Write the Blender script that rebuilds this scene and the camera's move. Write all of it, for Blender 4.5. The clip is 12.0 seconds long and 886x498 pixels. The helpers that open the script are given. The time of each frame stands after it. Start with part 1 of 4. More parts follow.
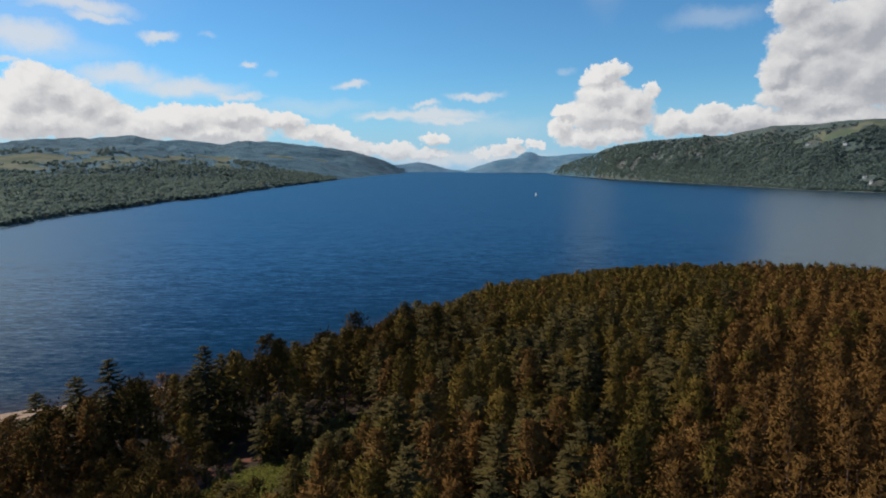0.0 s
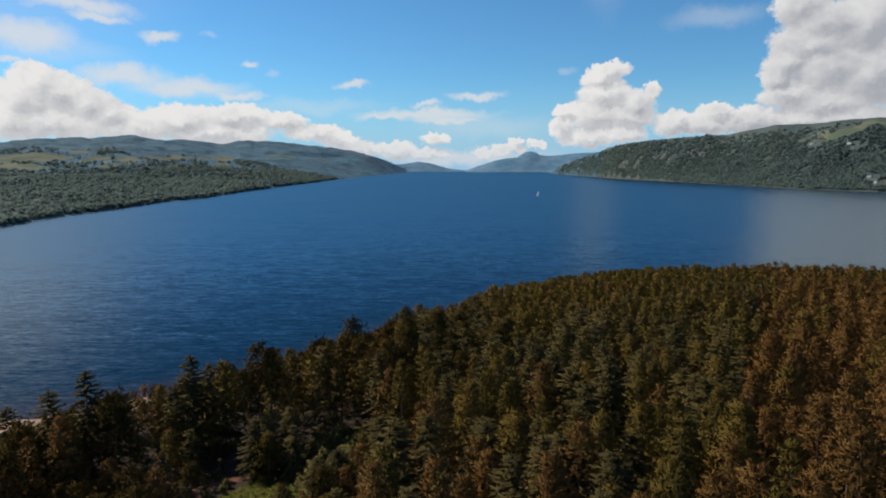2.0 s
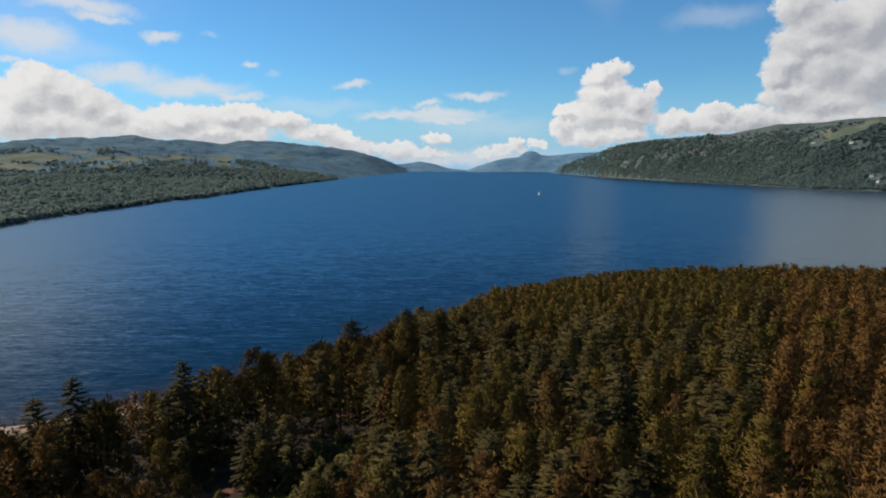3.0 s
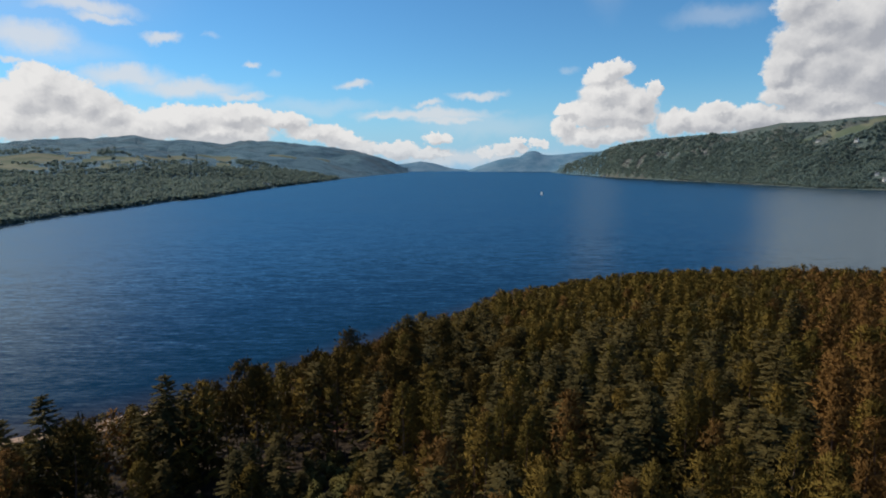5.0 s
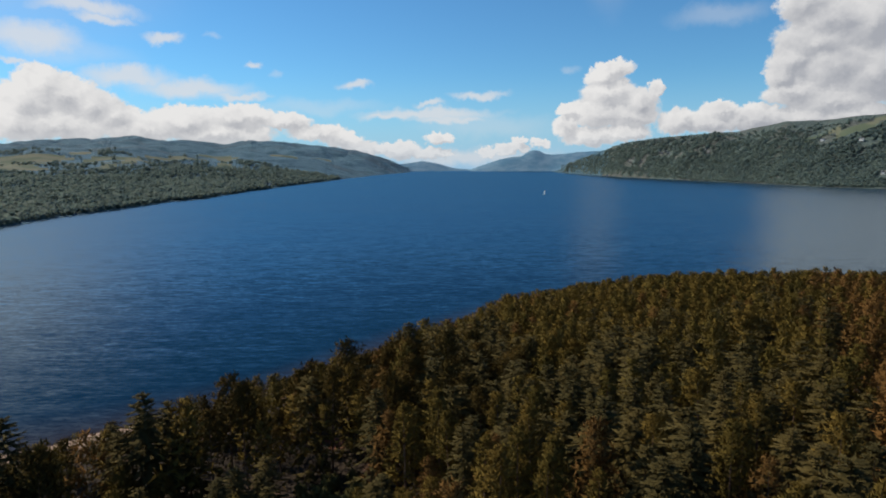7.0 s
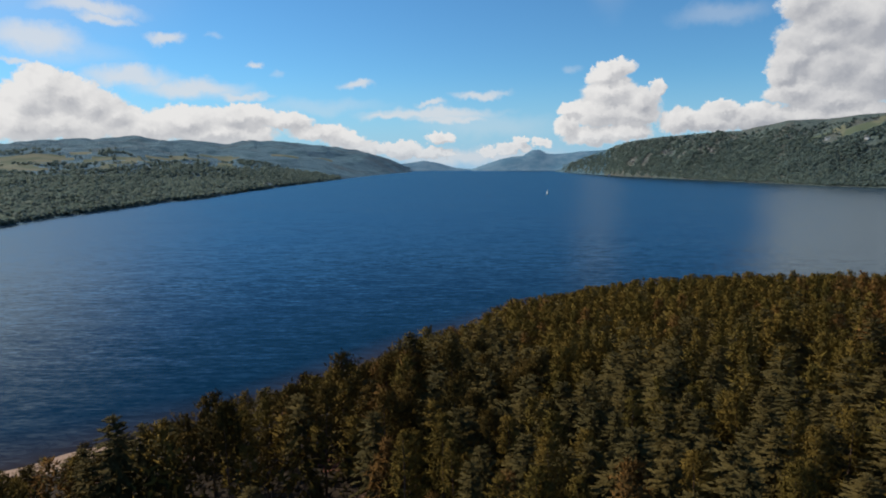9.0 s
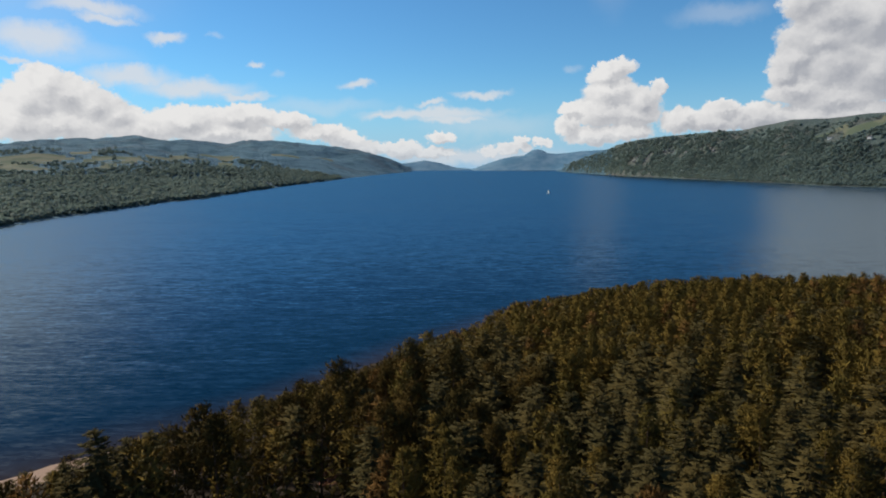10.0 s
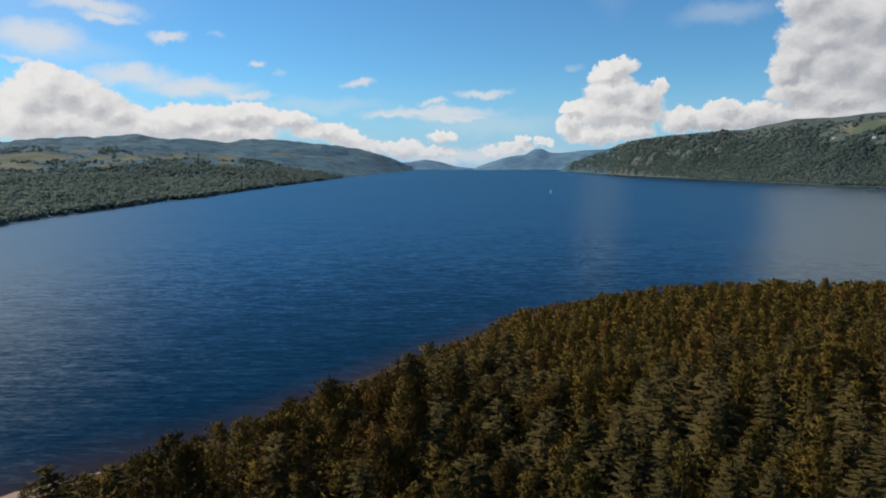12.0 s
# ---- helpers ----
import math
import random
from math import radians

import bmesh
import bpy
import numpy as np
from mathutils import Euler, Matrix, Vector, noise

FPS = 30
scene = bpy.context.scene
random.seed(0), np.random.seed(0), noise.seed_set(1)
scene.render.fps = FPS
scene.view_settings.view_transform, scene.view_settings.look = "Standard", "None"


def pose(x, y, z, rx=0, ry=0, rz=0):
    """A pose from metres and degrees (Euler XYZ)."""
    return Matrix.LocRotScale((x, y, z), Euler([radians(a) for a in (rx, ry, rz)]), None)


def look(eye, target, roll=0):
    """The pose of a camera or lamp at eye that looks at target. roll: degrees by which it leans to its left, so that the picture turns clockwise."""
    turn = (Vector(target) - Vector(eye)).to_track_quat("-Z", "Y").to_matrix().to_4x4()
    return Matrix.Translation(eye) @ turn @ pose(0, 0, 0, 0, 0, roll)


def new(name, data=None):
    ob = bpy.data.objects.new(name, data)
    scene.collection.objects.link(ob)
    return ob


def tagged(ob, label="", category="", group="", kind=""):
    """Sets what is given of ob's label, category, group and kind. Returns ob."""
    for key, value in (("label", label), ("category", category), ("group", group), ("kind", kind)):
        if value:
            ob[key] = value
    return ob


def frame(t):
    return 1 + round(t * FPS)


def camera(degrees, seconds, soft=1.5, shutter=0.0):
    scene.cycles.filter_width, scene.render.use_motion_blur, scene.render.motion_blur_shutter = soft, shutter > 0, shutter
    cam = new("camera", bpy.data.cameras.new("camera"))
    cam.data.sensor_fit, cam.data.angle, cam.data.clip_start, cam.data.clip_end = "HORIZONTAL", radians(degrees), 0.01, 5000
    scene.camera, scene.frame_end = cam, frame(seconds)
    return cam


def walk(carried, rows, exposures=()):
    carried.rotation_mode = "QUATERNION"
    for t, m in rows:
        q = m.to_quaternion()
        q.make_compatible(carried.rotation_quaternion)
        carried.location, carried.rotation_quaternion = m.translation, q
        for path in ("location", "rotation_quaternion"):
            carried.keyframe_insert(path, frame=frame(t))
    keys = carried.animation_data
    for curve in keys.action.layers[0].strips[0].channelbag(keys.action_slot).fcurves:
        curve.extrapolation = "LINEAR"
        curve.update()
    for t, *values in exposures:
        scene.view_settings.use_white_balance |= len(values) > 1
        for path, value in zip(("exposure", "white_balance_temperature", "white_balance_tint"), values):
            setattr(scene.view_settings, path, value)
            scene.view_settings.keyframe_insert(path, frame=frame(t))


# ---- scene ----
cam = camera(72.6, 12.0, soft=1.9)
PATH = [
    (0, (0.11, 3.19, 66.58), (0.28, 102.21, 52.55), -0.09),
    (1, (-0.13, 7.88, 66.25), (-0.03, 106.88, 52.19), -0.09),
    (2, (-0.38, 12.67, 65.91), (-0.38, 111.67, 51.82), -0.12),
    (3, (-0.66, 17.56, 65.56), (-0.77, 116.56, 51.45), -0.16),
    (4, (-0.94, 22.56, 65.20), (-1.18, 121.56, 51.08), -0.22),
    (5, (-1.23, 27.66, 64.85), (-1.60, 126.66, 50.72), -0.28),
    (6, (-1.52, 32.87, 64.52), (-2.03, 131.86, 50.37), -0.34),
    (7, (-1.80, 38.17, 64.21), (-2.46, 137.16, 50.05), -0.40),
    (8, (-2.08, 43.57, 63.93), (-2.86, 142.56, 49.75), -0.45),
    (9, (-2.33, 49.08, 63.69), (-3.24, 148.06, 49.48), -0.48),
    (10, (-2.56, 54.68, 63.50), (-3.59, 153.65, 49.25), -0.49),
    (11, (-2.76, 60.37, 63.37), (-3.89, 159.34, 49.07), -0.47),
    (12, (-2.93, 66.16, 63.31), (-4.12, 165.12, 48.93), -0.41),
]
walk(cam, [(t, look(eye, target, roll)) for t, eye, target, roll in PATH])

# ---- world and sun ----
SUN_AZ, SUN_EL = -64.0, 38.0      # degrees from the way of flight, and above the horizon


def math_node(nt, op, a, b=None, c=None, clamp=False):
    n = nt.nodes.new("ShaderNodeMath")
    n.operation, n.use_clamp = op, clamp
    for i, v in enumerate((a, b, c)):
        if v is None:
            continue
        if isinstance(v, (int, float)):
            n.inputs[i].default_value = v
        else:
            nt.links.new(v, n.inputs[i])
    return n.outputs[0]


def vec_node(nt, op, a, b=None, scale=None):
    n = nt.nodes.new("ShaderNodeVectorMath")
    n.operation = op
    for i, v in enumerate((a, b)):
        if v is None:
            continue
        if isinstance(v, (tuple, list)):
            n.inputs[i].default_value = v
        else:
            nt.links.new(v, n.inputs[i])
    if scale is not None:
        n.inputs["Scale"].default_value = scale
    return n.outputs["Value"] if op == "LENGTH" else n.outputs[0]


def noise_node(nt, vector, scale, detail=4.0, rough=0.55, dist=0.0):
    n = nt.nodes.new("ShaderNodeTexNoise")
    n.inputs["Scale"].default_value, n.inputs["Detail"].default_value = scale, detail
    n.inputs["Roughness"].default_value, n.inputs["Distortion"].default_value = rough, dist
    if vector is not None:
        nt.links.new(vector, n.inputs["Vector"])
    return n


def range_node(nt, value, a, b, c=0.0, d=1.0, smooth=True):
    n = nt.nodes.new("ShaderNodeMapRange")
    n.interpolation_type = "SMOOTHSTEP" if smooth else "LINEAR"
    for i, v in enumerate((value, a, b, c, d)):
        if isinstance(v, (int, float)):
            n.inputs[i].default_value = v
        else:
            nt.links.new(v, n.inputs[i])
    return n.outputs[0]


def mix_node(nt, fac, a, b, blend="MIX"):
    n = nt.nodes.new("ShaderNodeMix")
    n.data_type, n.blend_type = "RGBA", blend
    for sock, v in ((n.inputs[0], fac), (n.inputs[6], a), (n.inputs[7], b)):
        if isinstance(v, (int, float)):
            sock.default_value = v
        elif isinstance(v, (tuple, list)):
            sock.default_value = (*v[:3], 1.0)
        else:
            nt.links.new(v, sock)
    return n.outputs[2]


# Cumulus heaps and thin streaks: azimuth, elevation, half width, half height (degrees)
# those at elevation 15 and up are unseen, added for the water to mirror
HEAPS = [(-33.3, 6.2, 2.02, 1.69), (-31.7, 5.6, 2.66, 1.64), (-34.5, 4.8, 2.15, 1.9), (-30.3, 4.8, 2.75, 1.5), (-35.5, 3.3, 2.46, 1.52), (-28.4, 4.0, 2.45, 1.27), (-32.4, 3.3, 4.53, 1.49),
         (-26.0, 3.1, 3.85, 1.54), (-22.9, 3.7, 4.03, 1.42), (-18.7, 4.2, 4.02, 1.12), (-14.8, 3.8, 2.71, 0.9), (-20.6, 2.7, 5.55, 1.21), (-11.9, 2.8, 3.03, 0.86), (-9.9, 2.3, 2.57, 0.72),
         (-8.9, 1.7, 2.33, 0.62), (-41.0, 4.0, 5.0, 2.5), (-52.0, 18.0, 11.0, 9.0)]
HEAPS += [(15.1, 8.0, 1.84, 0.95), (13.9, 7.5, 1.47, 0.87), (14.7, 6.1, 2.68, 1.36), (17.3, 5.2, 1.9, 1.45), (18.7, 6.2, 0.61, 0.95), (14.0, 4.4, 3.45, 1.49), (11.0, 4.7, 0.86, 0.65),
          (10.9, 3.2, 1.3, 1.1), (16.4, 4.1, 2.89, 1.23), (13.4, 2.3, 3.2, 0.95), (8.7, 1.8, 1.1, 0.45), (16.5, 2.6, 2.18, 0.89), (-0.7, 2.2, 1.59, 0.68), (-4.7, 1.4, 2.63, 0.68),
          (-2.8, 0.9, 4.23, 0.58), (-7.8, 1.4, 2.08, 0.67), (3.8, 1.0, 1.27, 0.47), (6.7, 2.0, 0.94, 0.46), (6.1, 1.2, 2.09, 0.57)]
HEAPS += [(20.7, 3.4, 2.07, 1.15), (23.8, 4.3, 1.66, 0.79), (23.0, 3.3, 3.11, 1.14), (26.4, 3.6, 2.94, 1.15), (30.1, 3.4, 4.31, 1.11), (33.1, 3.4, 3.67, 1.08), (31.8, 10.8, 3.69, 1.83),
          (30.4, 9.4, 3.06, 1.68), (28.9, 7.8, 1.82, 1.65), (28.2, 6.9, 1.29, 1.23), (32.0, 7.5, 3.34, 2.31), (34.3, 6.5, 3.18, 2.48), (29.1, 5.5, 2.38, 1.24), (31.9, 4.8, 3.76, 1.29),
          (29.6, 12.1, 2.12, 1.64), (34.0, 10.2, 3.52, 2.39), (38.0, 9.0, 5.0, 6.5), (42.0, 15.0, 8.0, 9.0), (35.5, 18.0, 6.5, 5.0), (38.0, 27.0, 11.0, 12.0)]
STREAKS = [(-29.8, 12.2, 4.27, 0.74), (-28.7, 11.4, 2.39, 0.5), (-33.5, 9.6, 3.97, 1.38), (-24.4, 10.4, 1.46, 0.48), (-34.9, 7.9, 1.12, 0.33), (-27.2, 7.2, 3.93, 0.98), (-22.7, 6.4, 5.12, 0.93),
           (-18.4, 5.9, 2.6, 0.43), (-17.3, 8.6, 0.85, 0.33), (-8.3, 7.0, 1.64, 0.4), (3.0, 6.2, 2.71, 0.4), (-1.5, 5.4, 1.47, 0.3), (-1.5, 4.5, 6.79, 0.61), (0.1, 4.0, 4.2, 0.46),
           (-5.2, 4.3, 3.13, 0.41), (2.2, 0.5, 7.9, 0.9), (-45.0, 21.0, 17.0, 10.0)]
VEILS = [(23.4, 11.8, 3.88, 0.87), (-15.4, 8.0, 0.73, 0.29), (-20.6, 10.8, 0.68, 0.27), (11.2, 7.9, 0.75, 0.34), (-11.8, 5.1, 6.02, 0.7), (-31.9, 8.8, 5.25, 1.25), (3.8, 3.3, 6.27, 1.03),
         (-38.0, 19.0, 15.0, 10.0), (-42.0, 20.0, 14.0, 9.0), (14.6, 20.0, 2.4, 6.5)]


def build_world():
    world = bpy.data.worlds.new("sky")
    scene.world = world
    world.use_nodes = True
    nt = world.node_tree
    nt.nodes.clear()
    sky = nt.nodes.new("ShaderNodeTexSky")
    sky.sky_type, sky.sun_disc = "NISHITA", False
    sky.sun_elevation, sky.sun_rotation = radians(SUN_EL), radians(SUN_AZ)
    sky.air_density, sky.dust_density, sky.ozone_density, sky.altitude = 1.0, 0.0, 6.0, 60
    way = nt.nodes.new("ShaderNodeTexCoord").outputs["Generated"]
    sep = nt.nodes.new("ShaderNodeSeparateXYZ")
    nt.links.new(way, sep.inputs[0])
    az = math_node(nt, "MULTIPLY", math_node(nt, "ARCTAN2", sep.outputs[0], sep.outputs[1]), 57.2958)
    el = math_node(nt, "MULTIPLY", math_node(nt, "ARCSINE", sep.outputs[2]), 57.2958)
    com = nt.nodes.new("ShaderNodeCombineXYZ")
    nt.links.new(az, com.inputs[0])
    nt.links.new(el, com.inputs[1])
    flat = com.outputs[0]

    def warped(amount, scale, detail):
        n = noise_node(nt, flat, scale, detail, 0.6)
        off = vec_node(nt, "SUBTRACT", n.outputs["Color"], (0.5, 0.5, 0.5))
        return vec_node(nt, "ADD", flat, vec_node(nt, "SCALE", off, scale=amount))

    def nearest(where, blobs):
        best = None
        for a, e, w, h in blobs:
            d = vec_node(nt, "LENGTH", vec_node(nt, "MULTIPLY", vec_node(nt, "SUBTRACT", where, (a, e, 0)), (1 / w, 1 / h, 0)))
            best = d if best is None else math_node(nt, "SMOOTH_MIN", best, d, 0.09)
        return best

    curl = noise_node(nt, flat, 2.1, 5, 0.6).outputs["Color"]
    curl = vec_node(nt, "SCALE", vec_node(nt, "SUBTRACT", curl, (0.5, 0.5, 0.5)), scale=0.9)
    folds = vec_node(nt, "ADD", warped(1.7, 0.65, 6), curl)
    heap = nearest(folds, HEAPS)
    sunward = nearest(vec_node(nt, "ADD", folds, (-0.55, 0.65, 0)), HEAPS)
    shape = math_node(nt, "SUBTRACT", sunward, heap)
    streak = nearest(vec_node(nt, "MULTIPLY", warped(2.4, 0.42, 8), (1, 1, 0)), STREAKS)
    # outside the view the same broken cumulus goes on
    n = noise_node(nt, vec_node(nt, "MULTIPLY", flat, (1, 2.2, 1)), 0.055, 8, 0.58).outputs[0]
    around = math_node(nt, "SUBTRACT", 1.72, math_node(nt, "MULTIPLY", n, 1.25))
    aside = range_node(nt, math_node(nt, "ABSOLUTE", az), 38, 46)
    above = range_node(nt, el, 34, 44)
    out = math_node(nt, "MAXIMUM", aside, above)
    around = math_node(nt, "ADD", around, math_node(nt, "MULTIPLY", math_node(nt, "SUBTRACT", 1.0, out), 2.0))
    heap = math_node(nt, "MINIMUM", heap, around)
    mask = range_node(nt, heap, 1.05, 0.80)
    thin = math_node(nt, "MULTIPLY", range_node(nt, streak, 1.3, 0.25), 0.82)
    veil = nearest(vec_node(nt, "MULTIPLY", warped(2.6, 0.30, 6), (1, 1, 0)), VEILS)
    thin = math_node(nt, "MAXIMUM", thin, math_node(nt, "MULTIPLY", range_node(nt, veil, 1.4, 0.2), 0.28))
    # relief: the side towards the sun is brighter
    bump = warped(1.6, 0.5, 4)
    n1 = noise_node(nt, bump, 0.42, 5, 0.55).outputs[0]
    n2 = noise_node(nt, vec_node(nt, "ADD", bump, (-0.6, 0.7, 0)), 0.42, 5, 0.55).outputs[0]
    relief = math_node(nt, "MULTIPLY", math_node(nt, "SUBTRACT", n1, n2), 0.85)
    deep = range_node(nt, heap, 0.80, 0.10, 0.0, 0.20)
    # farther round from the sun the heaps show more of their shaded side
    deep = math_node(nt, "ADD", deep, range_node(nt, az, 8, 34, 0.0, 0.32))
    form = range_node(nt, shape, -0.35, 0.40, 0.40, 1.08, smooth=False)
    lit = math_node(nt, "SUBTRACT", math_node(nt, "ADD", form, relief), deep, clamp=True)
    cloud = mix_node(nt, lit, (0.47, 0.49, 0.54), (0.98, 0.97, 0.96))
    cloud = mix_node(nt, mask, (0.86, 0.88, 0.91), cloud)
    cloud_low = mix_node(nt, range_node(nt, el, 3.0, 0.2, 0.0, 0.4), cloud, (0.62, 0.72, 0.82))
    bg_sky = nt.nodes.new("ShaderNodeBackground")
    nt.links.new(mix_node(nt, 1.0, sky.outputs[0], (0.67, 1.05, 1.16), "MULTIPLY"), bg_sky.inputs[0])
    bg_sky.inputs[1].default_value = SKY
    haze = nt.nodes.new("ShaderNodeBackground")
    haze.inputs[0].default_value, haze.inputs[1].default_value = (0.34, 0.57, 0.84, 1), 0.90
    clear = nt.nodes.new("ShaderNodeMixShader")
    nt.links.new(range_node(nt, el, 8.5, -2.0, 0.0, 0.9), clear.inputs[0])
    nt.links.new(bg_sky.outputs[0], clear.inputs[1])
    nt.links.new(haze.outputs[0], clear.inputs[2])
    bg_cloud = nt.nodes.new("ShaderNodeBackground")
    nt.links.new(cloud_low, bg_cloud.inputs[0])
    bg_cloud.inputs[1].default_value = CLOUD
    mix = nt.nodes.new("ShaderNodeMixShader")
    nt.links.new(math_node(nt, "MAXIMUM", mask, thin), mix.inputs[0])
    nt.links.new(clear.outputs[0], mix.inputs[1])
    nt.links.new(bg_cloud.outputs[0], mix.inputs[2])
    o = nt.nodes.new("ShaderNodeOutputWorld")
    nt.links.new(mix.outputs[0], o.inputs[0])


SKY, CLOUD = 0.100, 0.82
build_world()
sun = new("sun", bpy.data.lights.new("sun", "SUN"))
sun.data.energy, sun.data.angle, sun.data.color = 5.0, radians(0.5), (1.0, 0.88, 0.70)
_a, _e = radians(SUN_AZ), radians(SUN_EL)
sun.matrix_world = look((math.sin(_a) * math.cos(_e) * 300, math.cos(_a) * math.cos(_e) * 300, math.sin(_e) * 300), (0, 0, 0))
scene.view_settings.exposure = 0.0

# ---- materials ----


def material(name, rough=0.8, spec=0.3):
    m = bpy.data.materials.new(name)
    m.use_nodes = True
    nt = m.node_tree
    b = nt.nodes["Principled BSDF"]
    b.inputs["Roughness"].default_value, b.inputs["Specular IOR Level"].default_value = rough, spec
    return m, nt, b


def position(nt):
    return nt.nodes.new("ShaderNodeNewGeometry").outputs["Position"]


def bump_to(nt, b, height, strength, distance):
    n = nt.nodes.new("ShaderNodeBump")
    n.inputs["Strength"].default_value, n.inputs["Distance"].default_value = strength, distance
    nt.links.new(height, n.inputs["Height"])
    nt.links.new(n.outputs[0], b.inputs["Normal"])


def foliage(name, dark, mid, warm, joined, gloss=0.03, through_light=0.08):
    """Needles and leaves: dark to mid by blade, turning to warm from tree to tree."""
    m, nt, b = material(name, 0.8, gloss)
    geo = nt.nodes.new("ShaderNodeNewGeometry")
    if joined:
        at = nt.nodes.new("ShaderNodeAttribute")
        at.attribute_name = "tone"
        tree = at.outputs["Fac"]
    else:
        tree = nt.nodes.new("ShaderNodeObjectInfo").outputs["Random"]
    patch = noise_node(nt, geo.outputs["Position"], 0.6, 3, 0.6).outputs[0]
    col = mix_node(nt, range_node(nt, geo.outputs["Random Per Island"], -0.8, 1.3, smooth=False), dark, mid)
    turn = math_node(nt, "ADD", math_node(nt, "MULTIPLY", tree, 0.75), math_node(nt, "MULTIPLY", math_node(nt, "SUBTRACT", patch, 0.5), 0.2), clamp=True)
    col = mix_node(nt, turn, col, warm)
    nt.links.new(col, b.inputs["Base Color"])
    b.inputs["Subsurface Weight"].default_value = 0.0
    tr = nt.nodes.new("ShaderNodeBsdfTranslucent")
    nt.links.new(col, tr.inputs[0])
    mx = nt.nodes.new("ShaderNodeMixShader")
    mx.inputs[0].default_value = through_light
    nt.links.new(b.outputs[0], mx.inputs[1])
    nt.links.new(tr.outputs[0], mx.inputs[2])
    nt.links.new(mx.outputs[0], nt.nodes["Material Output"].inputs[0])
    return m


SPRUCE = ((0.025, 0.022, 0.009), (0.068, 0.057, 0.023), (0.098, 0.073, 0.025))
PINE = ((0.046, 0.039, 0.010), (0.102, 0.078, 0.020), (0.134, 0.088, 0.021))
SCOTS = ((0.028, 0.022, 0.008), (0.060, 0.046, 0.013), (0.080, 0.051, 0.014))
LARCH = ((0.066, 0.037, 0.013), (0.130, 0.074, 0.024), (0.148, 0.079, 0.026))
SCRUB = ((0.056, 0.055, 0.020), (0.125, 0.117, 0.042), (0.150, 0.122, 0.040))
BRACKEN = ((0.060, 0.070, 0.014), (0.120, 0.130, 0.026), (0.150, 0.130, 0.030))
# the two far woods have distance haze mixed into their leaf colours
HAZED_WOODS = ((0.092, 0.136, 0.124), (0.148, 0.208, 0.186), (0.176, 0.218, 0.184))
HAZED_OAKWOOD = ((0.104, 0.160, 0.162), (0.140, 0.206, 0.198), (0.170, 0.216, 0.186))
needles = {k: foliage(k + "_needles", *v, False) for k, v in (("spruce", SPRUCE), ("pine", PINE), ("larch", LARCH), ("scots_pine", SCOTS), ("scrub", SCRUB), ("bracken", BRACKEN))}
needles_joined = {k: foliage(k + "_needles_mass", *v, True, *((0.2, 0.5) if k in ("woods", "oakwood") else (0.03, 0.08))) for k, v in (("spruce", SPRUCE), ("pine", PINE), ("larch", LARCH), ("scots_pine", SCOTS), ("woods", HAZED_WOODS), ("oakwood", HAZED_OAKWOOD))}


def make_bark():
    m, nt, b = material("bark", 0.9)
    p = nt.nodes.new("ShaderNodeTexCoord").outputs["Object"]
    n = noise_node(nt, vec_node(nt, "MULTIPLY", p, (9, 9, 1.5)), 1.0, 5, 0.65).outputs[0]
    nt.links.new(mix_node(nt, n, (0.035, 0.024, 0.018), (0.19, 0.12, 0.085)), b.inputs["Base Color"])
    bump_to(nt, b, n, 0.6, 0.04)
    return m


def make_floor():
    """Forest floor: needle litter with rusty bracken and bare earth."""
    m, nt, b = material("forest_floor", 0.95)
    p = position(nt)
    a = noise_node(nt, p, 0.09, 5, 0.6).outputs[0]
    f = noise_node(nt, p, 1.7, 6, 0.65).outputs[0]
    litter = mix_node(nt, f, (0.010, 0.007, 0.004), (0.036, 0.021, 0.011))
    rust = mix_node(nt, f, (0.10, 0.045, 0.026), (0.24, 0.13, 0.085))
    col = mix_node(nt, range_node(nt, a, 0.60, 0.70), litter, rust)
    nt.links.new(col, b.inputs["Base Color"])
    bump_to(nt, b, f, 0.8, 0.25)
    return m


def make_hazed_hill():
    """Heather, plantations and rough pasture on the far slopes, their colours blued by painted-in distance haze."""
    m, nt, b = material("hillside", 0.95, 0.1)
    p = position(nt)
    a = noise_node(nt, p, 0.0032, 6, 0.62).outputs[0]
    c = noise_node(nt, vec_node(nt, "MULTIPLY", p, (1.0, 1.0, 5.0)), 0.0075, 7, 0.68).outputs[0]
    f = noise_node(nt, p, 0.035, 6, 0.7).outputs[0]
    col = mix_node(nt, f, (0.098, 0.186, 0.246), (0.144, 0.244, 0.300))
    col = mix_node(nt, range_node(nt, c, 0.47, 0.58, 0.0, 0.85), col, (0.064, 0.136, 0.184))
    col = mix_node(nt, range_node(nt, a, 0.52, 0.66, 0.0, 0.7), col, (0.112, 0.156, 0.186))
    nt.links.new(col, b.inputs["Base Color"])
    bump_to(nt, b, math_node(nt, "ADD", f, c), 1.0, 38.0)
    return m


def make_heather():
    """Heather and rough grass on the upper slopes of the steep hill."""
    m, nt, b = material("heather_slope", 0.95, 0.1)
    p = position(nt)
    a = noise_node(nt, p, 0.006, 6, 0.65).outputs[0]
    f = noise_node(nt, p, 0.045, 6, 0.7).outputs[0]
    col = mix_node(nt, f, (0.070, 0.100, 0.096), (0.108, 0.142, 0.130))
    col = mix_node(nt, range_node(nt, a, 0.46, 0.60, 0.0, 0.8), col, (0.098, 0.104, 0.096))
    nt.links.new(col, b.inputs["Base Color"])
    bump_to(nt, b, f, 1.0, 14.0)
    return m


